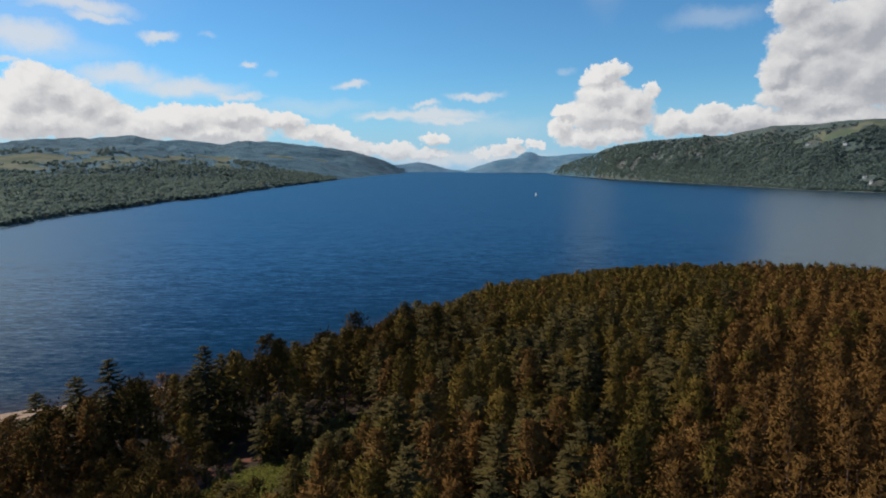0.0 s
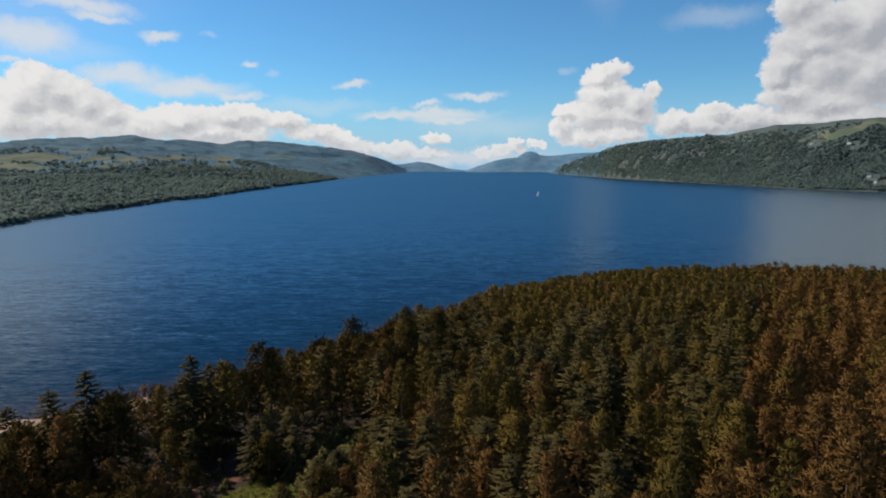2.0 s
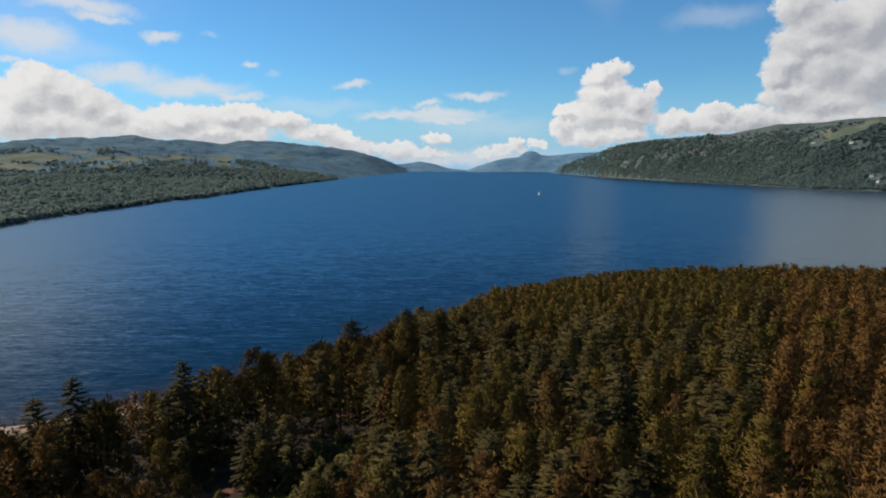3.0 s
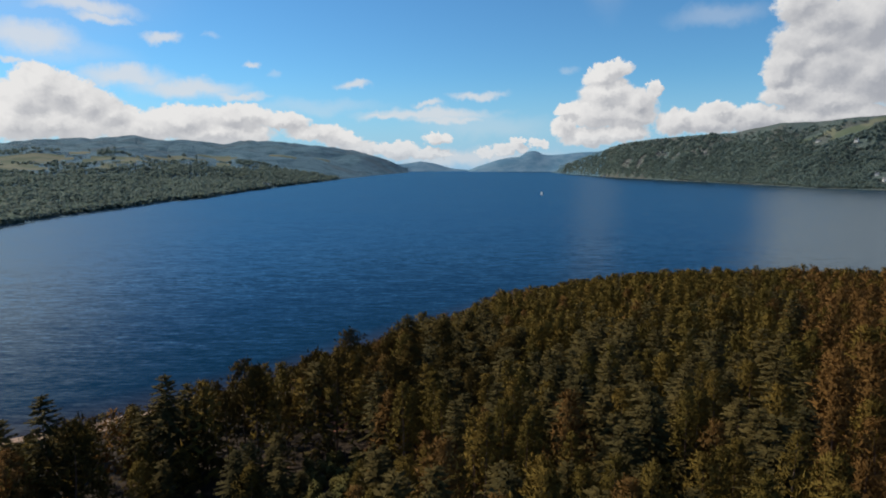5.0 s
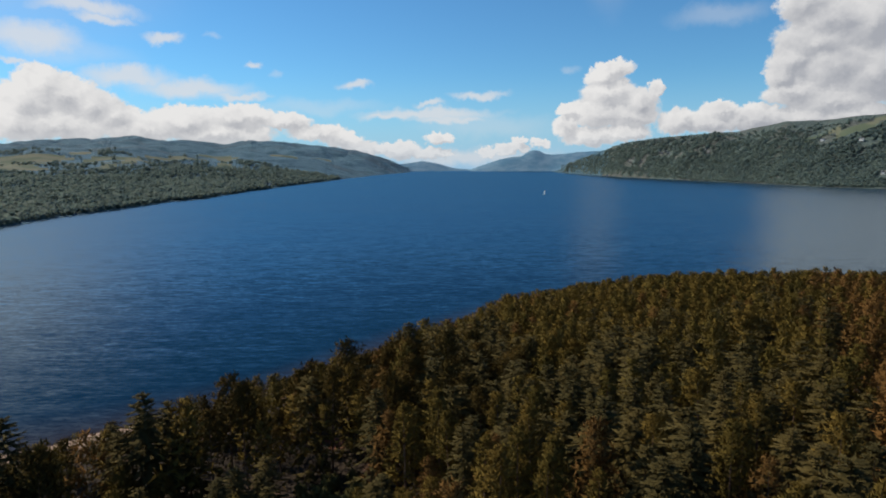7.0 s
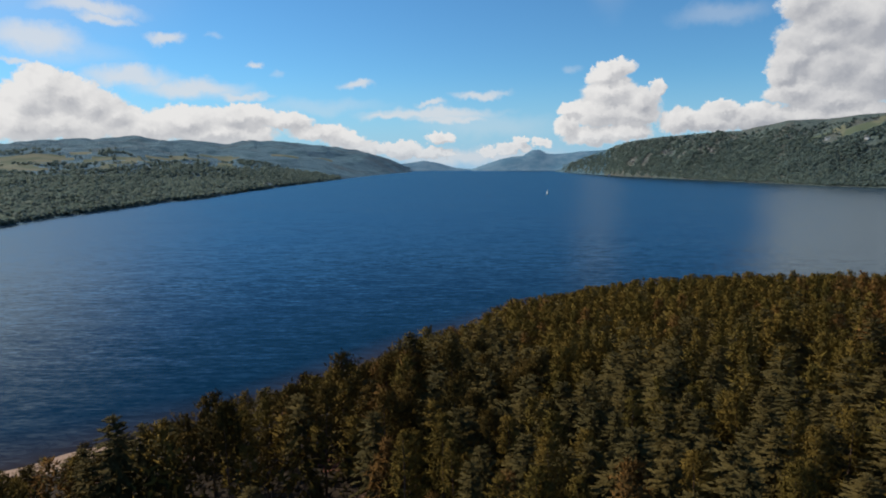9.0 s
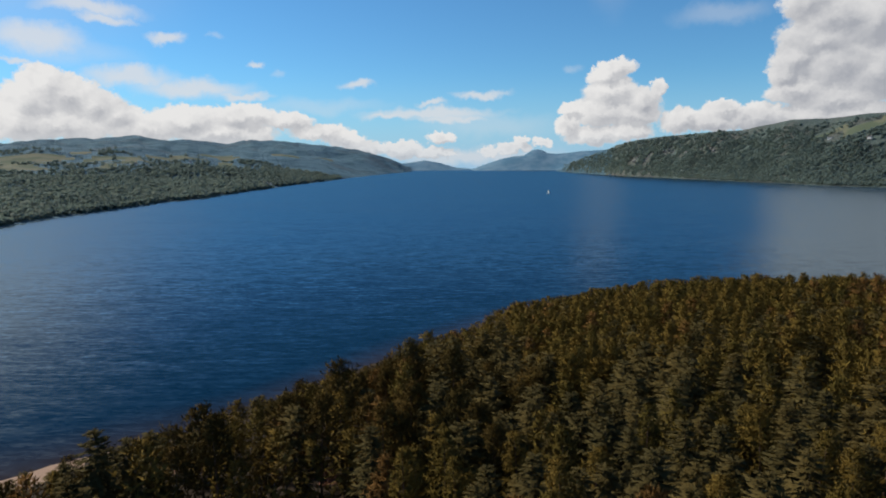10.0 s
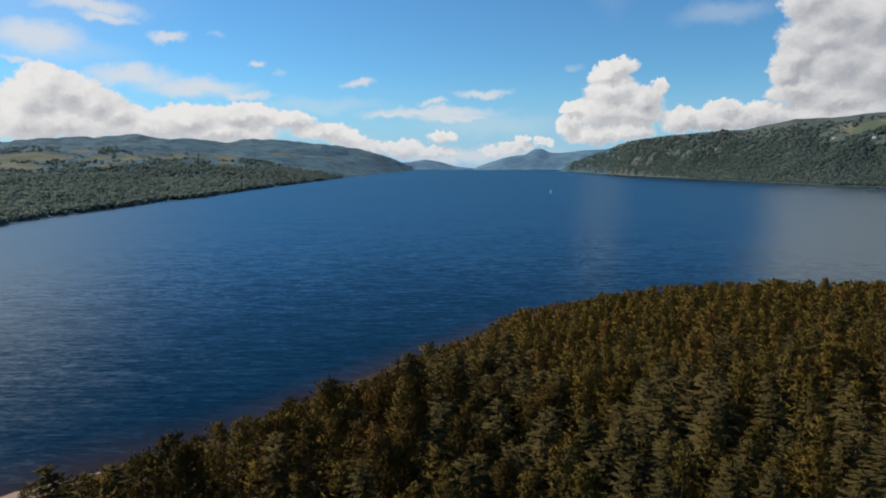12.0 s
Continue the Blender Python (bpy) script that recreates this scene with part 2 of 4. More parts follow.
def make_hazed_far_hill():
    """Moor of the farthest mountains; the blue-grey is distance haze put into the base colour."""
    m, nt, b = material("hazed_moorland", 0.95, 0.1)
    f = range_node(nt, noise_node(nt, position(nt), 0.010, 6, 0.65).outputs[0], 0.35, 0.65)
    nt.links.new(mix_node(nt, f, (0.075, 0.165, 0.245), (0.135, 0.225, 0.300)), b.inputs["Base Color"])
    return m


def make_field():
    m, nt, b = material("field", 0.95, 0.1)
    p = position(nt)
    a = noise_node(nt, p, 0.012, 3, 0.5).outputs[0]
    f = noise_node(nt, p, 0.2, 5, 0.7).outputs[0]
    col = mix_node(nt, range_node(nt, a, 0.42, 0.58), (0.090, 0.116, 0.084), (0.155, 0.160, 0.118))
    nt.links.new(mix_node(nt, math_node(nt, "MULTIPLY", f, 0.5), col, (0.06, 0.075, 0.03)), b.inputs["Base Color"])
    return m


def make_sand():
    m, nt, b = material("shore_sand", 0.9)
    p = position(nt)
    f = noise_node(nt, p, 2.5, 6, 0.7).outputs[0]
    nt.links.new(mix_node(nt, f, (0.17, 0.11, 0.075), (0.38, 0.26, 0.185)), b.inputs["Base Color"])
    bump_to(nt, b, f, 0.5, 0.1)
    return m


def make_water():
    """Deep peaty lake: blue body colour under wind ripples that mirror the sky."""
    m, nt, b = material("loch_water", 0.2, 0.0)
    nt.nodes.remove(b)
    p = position(nt)
    patch = noise_node(nt, vec_node(nt, "MULTIPLY", p, (0.6, 1.0, 1.0)), 0.004, 4, 0.6).outputs[0]
    at = nt.nodes.new("ShaderNodeAttribute")
    at.attribute_name = "shallow"
    deep = mix_node(nt, patch, (0.0002, 0.011, 0.027), (0.0003, 0.017, 0.042))
    body = nt.nodes.new("ShaderNodeBsdfDiffuse")
    nt.links.new(mix_node(nt, at.outputs["Fac"], deep, (0.030, 0.019, 0.014)), body.inputs["Color"])

    def slopes(squeeze, scale, detail, amount):
        c = noise_node(nt, vec_node(nt, "MULTIPLY", p, squeeze), scale, detail, 0.55, 0.5).outputs["Color"]
        return vec_node(nt, "MULTIPLY", vec_node(nt, "SUBTRACT", c, (0.5, 0.5, 0.5)), (amount * 0.6, amount, 0.0))

    gust = noise_node(nt, vec_node(nt, "MULTIPLY", p, (0.5, 1.0, 1.0)), 0.011, 4, 0.6).outputs[0]
    gust = range_node(nt, gust, 0.32, 0.68, 0.80, 1.15)
    total = vec_node(nt, "ADD", slopes((0.20, 1.0, 1.0), 0.50, 2, 0.24), slopes((0.30, 1.0, 1.0), 1.4, 3, 0.28))
    total = vec_node(nt, "ADD", total, slopes((0.20, 1.0, 1.0), 0.07, 3, 0.05))
    scaled = nt.nodes.new("ShaderNodeVectorMath")
    scaled.operation = "SCALE"
    nt.links.new(total, scaled.inputs[0])
    nt.links.new(gust, scaled.inputs["Scale"])
    # normals lean towards the camera so the gloss mirrors higher, bluer sky
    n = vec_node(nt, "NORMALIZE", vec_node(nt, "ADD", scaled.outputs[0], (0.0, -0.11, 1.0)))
    gloss = nt.nodes.new("ShaderNodeBsdfGlossy")
    gloss.inputs["Color"].default_value = (0.81, 0.95, 1.0, 1.0)
    nt.links.new(range_node(nt, patch, 0.3, 0.7, 0.15, 0.21), gloss.inputs["Roughness"])
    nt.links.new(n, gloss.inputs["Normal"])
    fr = nt.nodes.new("ShaderNodeFresnel")
    fr.inputs["IOR"].default_value = 1.33
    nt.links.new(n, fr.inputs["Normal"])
    mx = nt.nodes.new("ShaderNodeMixShader")
    nt.links.new(range_node(nt, fr.outputs[0], 0.055, 0.25, 0.022, 0.335, smooth=False), mx.inputs[0])
    nt.links.new(body.outputs[0], mx.inputs[1])
    nt.links.new(gloss.outputs[0], mx.inputs[2])
    nt.links.new(mx.outputs[0], nt.nodes["Material Output"].inputs[0])
    return m


def plain(name, low, high, scale=3.0, rough=0.7):
    m, nt, b = material(name, rough)
    f = noise_node(nt, nt.nodes.new("ShaderNodeTexCoord").outputs["Object"], scale, 5, 0.6).outputs[0]
    nt.links.new(mix_node(nt, f, low, high), b.inputs["Base Color"])
    return m


bare_earth = plain("bare_earth", (0.06, 0.020, 0.012), (0.17, 0.068, 0.042), 0.4, 0.95)
bark, forest_floor, hillside, hazed_moorland, heather = make_bark(), make_floor(), make_hazed_hill(), make_hazed_far_hill(), make_heather()
field_grass, shore_sand, loch_water = make_field(), make_sand(), make_water()

# ---- the lie of the land ----
CX, CY = -1.4, 30.0
rng = np.random.default_rng(7)
_lattice = rng.random((256, 256))


def value_noise(x, y):
    xi, yi = np.floor(x).astype(int), np.floor(y).astype(int)
    fx, fy = x - xi, y - yi
    fx, fy = fx * fx * (3 - 2 * fx), fy * fy * (3 - 2 * fy)
    g = lambda i, j: _lattice[i % 256, j % 256]
    return (g(xi, yi) * (1 - fx) + g(xi + 1, yi) * fx) * (1 - fy) + (g(xi, yi + 1) * (1 - fx) + g(xi + 1, yi + 1) * fx) * fy - 0.5


def fractal(x, y, octaves=4):
    return sum(value_noise(x * 2 ** k + 17 * k, y * 2 ** k + 31 * k) / 2 ** k for k in range(octaves))


# the near shore: x, y of the waterline
SHORE_X = [-900, -300, -120, -95, -63, -40, -22, 6, 30, 60, 130, 180, 260, 400, 1200]
SHORE_Y = [-200, 105, 158, 169, 194, 223, 246, 280, 302, 315, 324, 314, 290, 252, 100]
# where the trees end towards the water, fitted to the outline the camera sees
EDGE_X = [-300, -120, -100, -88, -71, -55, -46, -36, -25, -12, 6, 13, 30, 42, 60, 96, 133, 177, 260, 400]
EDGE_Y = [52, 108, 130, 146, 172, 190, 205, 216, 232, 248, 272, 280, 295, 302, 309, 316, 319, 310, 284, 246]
# open ground in the forest, widened along the camera's line of sight: x, y, half extents
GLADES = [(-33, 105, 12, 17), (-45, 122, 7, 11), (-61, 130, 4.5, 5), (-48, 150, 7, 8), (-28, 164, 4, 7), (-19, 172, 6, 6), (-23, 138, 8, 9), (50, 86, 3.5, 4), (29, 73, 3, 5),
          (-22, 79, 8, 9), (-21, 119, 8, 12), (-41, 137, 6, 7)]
# tallest trees that fit the outline in the camera's view: by x, at so many metres behind the forest's edge
OUTLINE_D = [0, 10, 18, 30, 45, 70]
OUTLINE_X = [-90, -80, -70, -60, -50, -40, -30, -20, -10, 0, 20, 40, 60, 85]
OUTLINE = [(8, 10, 12, 13.5, 16, 17), (5, 9, 11, 13, 16, 17), (4, 8, 10, 12, 16, 19), (5, 7, 8.5, 11.5, 16, 21), (4, 8, 9, 12.5, 15, 22), (2.5, 5.5, 8.5, 11.5, 15, 21), (2.5, 6, 8.5, 12, 13.5, 20),
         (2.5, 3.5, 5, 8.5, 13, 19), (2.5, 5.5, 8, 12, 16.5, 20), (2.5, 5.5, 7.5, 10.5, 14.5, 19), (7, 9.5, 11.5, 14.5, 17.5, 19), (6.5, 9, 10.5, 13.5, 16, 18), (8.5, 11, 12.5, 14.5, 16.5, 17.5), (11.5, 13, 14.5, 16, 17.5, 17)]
# the far shores and hills: azimuth, distance, height
L_AZ = [-180, -120, -90, -60, -36.69, -32.98, -28.96, -24.62, -21.88, -16.57, -11.51, -7.86, -4.70, -3.5]
L_SHORE = [900, 900, 700, 680, 772, 877, 983, 1155, 1219, 1612, 2180, 2928, 3805, 4100]
L_RIDGE_AZ = [-180, -60, -36.12, -33.96, -31.32, -27.06, -24.29, -23.17, -19.74, -18.31, -14.91, -11.91, -7.81, -5.20, -3.89, -3.2]
L_RIDGE = [150, 190, 184, 209, 211.5, 239.5, 204, 219, 192, 214, 208, 186, 140, 86, 35, -12]
R_AZ = [9.3, 10.36, 11.13, 13.17, 16.16, 20.95, 25.45, 31.62, 35.97, 60, 90, 120, 180]
R_SHORE = [4300, 3736, 3544, 3078, 2632, 2254, 1997, 1724, 1652, 1500, 1300, 1100, 900]
R_RIDGE_AZ = [9.3, 10.35, 11.11, 13.61, 16.05, 18.44, 20.77, 25.21, 26.89, 28.71, 31.26, 33.11, 35.53, 60, 180]
R_RIDGE_R = [4400, 3950, 3650, 3200, 2900, 2800, 2700, 2600, 2500, 2400, 2400, 2300, 2300, 2300, 2500]
R_RIDGE = [-12, 8, 51, 109, 147, 161, 165, 172, 182, 194, 193.6, 196, 198, 200, 150]
MID_AZ = [1.6, 2.22, 3.0, 3.81, 4.86, 5.91, 6.96, 7.2, 7.42, 7.7, 8.0, 8.3, 8.6, 8.85, 9.05, 9.81, 11.09, 12.1, 16]
MID_H = [-12, 4, 32, 54, 84, 102, 108, 119, 136, 149, 155, 156, 151, 140, 128, 119, 126, 138, 150]
FAR_AZ = [-9, -4.68, -3.62, -2.29, -0.97, 0.62, 2.22, 6]
FAR_H = [50, 53, 62, 79, 61, 20, 6, 10]


def shore_inset(x, y):
    """Metres inland of the near waterline; less than nothing out on the water."""
    ys = np.interp(x, SHORE_X, SHORE_Y) + 3.0 * value_noise(x / 14.0, x * 0 + 3.3)
    return (ys - y) * 0.78


def ramp(v, a, b):
    s = np.clip((v - a) / (b - a), 0, 1)
    return s * s * (3 - 2 * s)


def land(x, y):
    """The height of the ground, and what it is: 0 near land, 1 hillside, 2 far mountains, 3 lake bed."""
    x, y = np.asarray(x, float), np.asarray(y, float)
    s = shore_inset(x, y)
    # a low terrace behind the western beach; the land rises sooner in the east
    near = np.interp(s, [-60, -10, 0, 14, 40, 65, 85, 105, 125, 150, 200, 250, 500, 1500], [-9, -1.5, 0, 0.7, 1.2, 2, 4, 7, 11, 15.5, 24, 31, 46, 92])
    east = np.interp(s, [-60, -10, 0, 14, 35, 45, 55, 65, 110, 130, 160, 250, 500, 1500], [-9, -1.5, 0, 1.2, 3, 5, 7.5, 10, 15, 18, 23, 33, 46, 92])
    near = near + (east - near) * ramp(x, 10, 90)
    near = near + fractal(x / 22.0, y / 22.0, 3) * np.clip(s / 45.0, 0, 1.5)
    dx, dy = x - CX, y - CY
    r, az = np.hypot(dx, dy), np.degrees(np.arctan2(dx, dy))
    rough = fractal(x / 330.0 + 5, y / 330.0 + 9, 5)
    # left hills
    rs, zr = np.interp(az, L_AZ, L_SHORE), np.interp(az, L_RIDGE_AZ, L_RIDGE)
    rs = rs + 14 * value_noise(az / 1.1, az * 0 + 1.7)
    span = np.maximum(4200 - rs, 60)
    u = (r - rs) / span
    prof = np.interp(u, [0, 0.02, 0.34, 0.56, 0.68, 0.78, 0.9, 1.0, 1.3], [0, 0.02, 0.22, 0.52, 0.58, 0.68, 0.88, 1.0, 0.9])
    left = np.where(u < 0, u * 80, prof * zr + (rough * 26 + (np.abs(fractal(x / 420.0 + 3, y / 300.0, 4)) - 0.2) * -130 * ramp(u, 0.52, 0.75)) * np.clip(u * 4, 0, 1) * (1 - 0.8 * ramp(u, 0.85, 1.0)) + 9 * ramp(u, 0.7, 1.0) * fractal(az * 1.4, r / 900.0, 3))
    left = np.where((az > -3.2) | (zr < 0), -12, left)
    # right hills
    rs, zr = np.interp(az, R_AZ, R_SHORE), np.interp(az, R_RIDGE_AZ, R_RIDGE)
    rr = np.interp(az, R_RIDGE_AZ, R_RIDGE_R)
    u = (r - rs) / np.maximum(rr - rs, 50)
    prof = np.select([u < 0, u < 0.03, u < 0.5, u < 1.0], [u, u / 0.03 * 0.025, 0.025 + (u - 0.03) / 0.47 * 0.595, 0.62 + 0.38 * np.sin((u - 0.5) * np.pi)], 1.0 - (u - 1) * 0.06)
    right = np.where(u < 0, u * 80, prof * zr + (rough * 26 - (np.abs(fractal(x / 260.0 + 8, y / 260.0, 4)) - 0.2) * 45) * np.clip(u * 4, 0, 1) * (1 - 0.85 * ramp(u, 0.7, 1.0)))
    right = np.where(az < 9.3, -12, right)
    mid = np.interp(az, MID_AZ, MID_H, left=-12, right=-12)
    shelf = np.minimum(mid, np.interp(az, [1.6, 6.9, 9.9, 16], [130, 108, 118, 150]))
    mid = np.where((r < 4380) | (mid < 0), -12, shelf * np.clip((r - 4380) / 240, 0, 1) + (mid - shelf) * np.clip((r - 4600) / 110, 0, 1) + 12 * fractal(x / 130.0, y / 130.0, 4) * ramp(r, 4380, 4500) * (1 - ramp(r, 4560, 4640)))
    far = np.interp(az, FAR_AZ, FAR_H, left=-12, right=-12)
    far = np.where((r < 4740) | (far < 0), -12, far * np.clip((r - 4740) / 110, 0, 1))
    stack = np.stack([near, np.maximum(left, right), np.maximum(mid, far), np.full_like(near, -8.0)])
    return stack.max(0), stack.argmax(0)


def height(x, y):
    return float(land(np.array([x]), np.array([y]))[0][0])


def on_slope(az, el):
    """Where the slope is met along an azimuth at an elevation, seen from over the near shore."""
    r = np.arange(700, 4600, 4.0)
    x, y = CX + r * math.sin(radians(az)), CY + r * math.cos(radians(az))
    z = np.maximum(land(x, y)[0], 0.0)
    i = int(np.argmax(z >= 64.6 + r * math.tan(radians(el))))
    return float(x[i]), float(y[i]), float(z[i])


# houses: azimuth, elevation, length, turn
HOUSES = [(-32.38, 0.795, 17, 20), (-31.74, 0.72, 14, 75), (-27.1, -0.03, 17, 10), (-16.6, -1.98, 18, 30), (-16.2, -2.0, 11, 60), (-22.84, 0.08, 13, 15),
          (14.72, -1.345, 18, -20), (31.37, 1.483, 20, -30), (33.9, 1.40, 15, -35), (35.42, -1.13, 14, -25), (35.9, -1.55, 9, -50)]
HOUSE_SPOTS = [on_slope(a, e) for a, e, *_ in HOUSES]
_g = np.random.default_rng(77)
ROCK_SPOTS = [on_slope(_g.uniform(*a), _g.uniform(*e)) for a, e, n in (((16.2, 18.2), (-0.25, 0.35), 9), ((19.2, 21.2), (0.5, 0.9), 7), ((21.8, 23.4), (0.65, 0.95), 5)) for _ in range(n)]


# fields on the far slopes: azimuth, distance, half extents
FIELDS = [(-36.3, 2180, 3.0, 110), (-31.5, 2330, 2.6, 60), (-35.0, 2560, 3.6, 80), (-28.5, 2520, 2.4, 50), (-25.0, 2420, 2.0, 70), (-24.0, 2680, 2.4, 60),
          (-20.5, 2900, 1.6, 60), (-15.0, 3050, 1.6, 50), (-11.5, 3300, 1.2, 50), (33.6, 2070, 1.2, 38), (31.2, 2130, 1.1, 30), (36.0, 2100, 1.3, 45)]


def in_field(x, y):
    dx, dy = np.asarray(x) - CX, np.asarray(y) - CY
    r, az = np.hypot(dx, dy), np.degrees(np.arctan2(dx, dy))
    hit = np.zeros(r.shape, bool)
    for a, d, wa, wr in FIELDS:
        k = value_noise(az * 1.7, r / 60.0) * 0.7
        hit |= (np.abs(az - a) / wa + k) ** 2 + ((r - d) / wr) ** 2 < 1
    return hit


def mesh_object(name, verts, faces, materials, face_mats=None, tone=None, smooth=False, normals=None):
    """A mesh of its own from arrays of points and triangles or quads."""
    verts, faces = np.asarray(verts, np.float32), np.asarray(faces, np.int32)
    me = bpy.data.meshes.new(name)
    k = faces.shape[1]
    me.vertices.add(len(verts))
    me.vertices.foreach_set("co", verts.ravel())
    me.loops.add(faces.size)
    me.loops.foreach_set("vertex_index", faces.ravel())
    me.polygons.add(len(faces))
    me.polygons.foreach_set("loop_start", np.arange(0, faces.size, k, dtype=np.int32))
    for m in materials:
        me.materials.append(m)
    if face_mats is not None:
        me.polygons.foreach_set("material_index", np.asarray(face_mats, np.int32))
    if smooth:
        me.polygons.foreach_set("use_smooth", np.ones(len(faces), bool))
    if tone is not None:
        at = me.attributes.new("tone", "FLOAT", "POINT")
        at.data.foreach_set("value", np.asarray(tone, np.float32))
    me.update(calc_edges=True)
    if normals is not None:
        me.normals_split_custom_set_from_vertices(np.asarray(normals, np.float32))
    return me


def build_ground():
    front = np.arange(-44, 44.01, 0.3)
    rest = np.arange(47, 314, 3.0)
    az = np.radians(np.concatenate([front, rest]))
    rad = [0.001] + list(np.arange(4, 380, 3.0))
    while rad[-1] < 4930:
        rad.append(rad[-1] * 1.024)
    rad = np.array(rad)
    A, R = np.meshgrid(az, rad)
    X, Y = CX + R * np.sin(A), CY + R * np.cos(A)
    Z, what = land(X, Y)
    n, m = len(rad), len(az)
    V = np.stack([X, Y, Z], -1).reshape(-1, 3)
    V = np.vstack([V, [[CX, CY, height(CX, CY)]]])
    i, j = np.meshgrid(np.arange(n - 1), np.arange(m), indexing="ij")
    q = np.stack([i * m + j, i * m + (j + 1) % m, (i + 1) * m + (j + 1) % m, (i + 1) * m + j], -1).reshape(-1, 4)
    mid = V[q].mean(1)
    _, kind = land(mid[:, 0], mid[:, 1])
    s = shore_inset(mid[:, 0], mid[:, 1])
    fm = np.select([(kind == 0) & (s < np.interp(mid[:, 0], [-84, -68], [9, -9])), kind == 0, kind == 1, kind == 2], [3, 0, 1, 2], np.where(np.hypot(mid[:, 0], mid[:, 1]) > 4000, 2, 1))
    fm = np.where((kind == 1) & in_field(mid[:, 0], mid[:, 1]), 4, fm)
    bare = np.zeros(len(mid), bool)
    for a, b, w, h in GLADES[1:5]:
        bare |= ((mid[:, 0] - a) / w) ** 2 + ((mid[:, 1] - b) / h) ** 2 < 0.8
    bare &= fractal(mid[:, 0] / 5.0, mid[:, 1] / 5.0, 2) > 0.12
    fm = np.where(bare, 5, fm)
    dx, dy = mid[:, 0] - CX, mid[:, 1] - CY
    far_r, far_az = np.hypot(dx, dy), np.degrees(np.arctan2(dx, dy))
    farm = (kind == 1) & (far_az < -15) & (far_az > -60) & (far_r > 2020) & (far_r < 2780 + 500 * value_noise(far_az * 0.6, far_az * 0)) & (value_noise(far_az * 0.55 + 3, far_r / 170.0) > 0.22) & (far_az < -19)
    fm = np.where(farm, 4, fm)
    # the farther end of the east hill keeps the haze-tinted colour
    fm = np.where((fm == 1) & (far_az > 14.0 + 3.0 * value_noise(far_r / 90.0, far_r * 0)) & (far_az < 90), 6, fm)
    me = mesh_object("ground", V, q, [forest_floor, hillside, hazed_moorland, shore_sand, field_grass, bare_earth, heather], fm, smooth=True)
    tagged(new("ground", me), "forested shore, wooded hills and distant mountains tinted haze-blue round a lake", "ground", kind="structure")


def build_water():
    az = np.radians(np.concatenate([np.arange(-44, 44.01, 1.0), np.arange(48, 314, 6.0)]))
    rad = [0.001] + list(np.arange(20, 440, 4.0))
    while rad[-1] < 4900:
        rad.append(min(rad[-1] * 1.15, 4900))
    rad = np.array(rad)
    A, R = np.meshgrid(az, rad)
    X, Y = CX + R * np.sin(A), CY + R * np.cos(A)
    n, m = len(rad), len(az)
    V = np.vstack([np.stack([X, Y, X * 0], -1).reshape(-1, 3), [[CX, CY, 0]]])
    i, j = np.meshgrid(np.arange(n - 1), np.arange(m), indexing="ij")
    q = np.stack([i * m + j, i * m + (j + 1) % m, (i + 1) * m + (j + 1) % m, (i + 1) * m + j], -1).reshape(-1, 4)
    me = mesh_object("water", V, q, [loch_water])
    shallow = np.clip(1 + shore_inset(V[:, 0], V[:, 1]) / 22.0, 0, 1) ** 1.5 * 0.8
    at = me.attributes.new("shallow", "FLOAT", "POINT")
    at.data.foreach_set("value", shallow.astype(np.float32))
    tagged(new("water", me), "deep blue lake water with small wind ripples", "water", kind="structure")


build_ground()
build_water()

# ---- trees ----


def blades(base, way, side, length, width):
    """One pointed blade (a triangle) for each row."""
    a, b = base - side * width[:, None] / 2, base + side * width[:, None] / 2
    c = base + way * length[:, None]
    V = np.stack([a, b, c], 1).reshape(-1, 3)
    return V, np.arange(len(V)).reshape(-1, 3)


def unit(v):
    return v / np.maximum(np.linalg.norm(v, axis=-1, keepdims=True), 1e-6)


def swell(V, F, out, own=0.35):
    """Turns the blades to face out of the crown and gives each point a normal between its blade's and the crown's."""
    tri = V[F]
    n = unit(np.cross(tri[:, 1] - tri[:, 0], tri[:, 2] - tri[:, 0]))
    back = (n * out[F[:, 0]]).sum(1) < 0
    F = np.where(back[:, None], F[:, [0, 2, 1]], F)
    n = np.where(back[:, None], -n, n)
    return V, F, unit(out * (1 - own) + np.repeat(n, 3, axis=0) * own)


def leader(g, tall, n=14):
    """The pointed shoot at the top."""
    z = tall * (0.91 + 0.08 * g.random(n))
    d = unit(np.stack([g.normal(0, 0.5, n), g.normal(0, 0.5, n), 0.5 + g.random(n)], -1))
    return np.stack([z * 0, z * 0, z], -1), d, unit(np.cross(d, g.normal(0, 1, (n, 3)))), np.full(n, tall * 0.045), np.full(n, tall * 0.014)


def arms_of(g, tall, radius, base, taper, low, high, tiers, arms):
    """The branches: height, direction and length, in tiers round the trunk."""
    tier = np.repeat(np.arange(tiers), arms)
    n = len(tier)
    u = np.clip((tier + 0.5 + g.normal(0, 0.22, n)) / tiers, 0, 1) ** 0.64
    h = np.clip(base + (1 - base) * u, base, 0.975)
    ang = g.random(n) * 0.9 + tier * 1.9 + np.tile(np.arange(arms), tiers) * 2 * np.pi / arms
    side = 1 + 0.22 * np.sin(ang - g.uniform(0, 6.28)) + g.normal(0, 0.16, n)
    ln = radius * np.maximum(1 - (h - base) / (1 - base), 0.0) ** taper * np.clip(side, 0.45, 1.5) + 0.42
    pitch = np.radians(low + (high - low) * (h - base) / (1 - base) + g.normal(0, 8, n))
    way = np.stack([np.cos(ang) * np.cos(pitch), np.sin(ang) * np.cos(pitch), np.sin(pitch)], -1)
    return h, ln, way


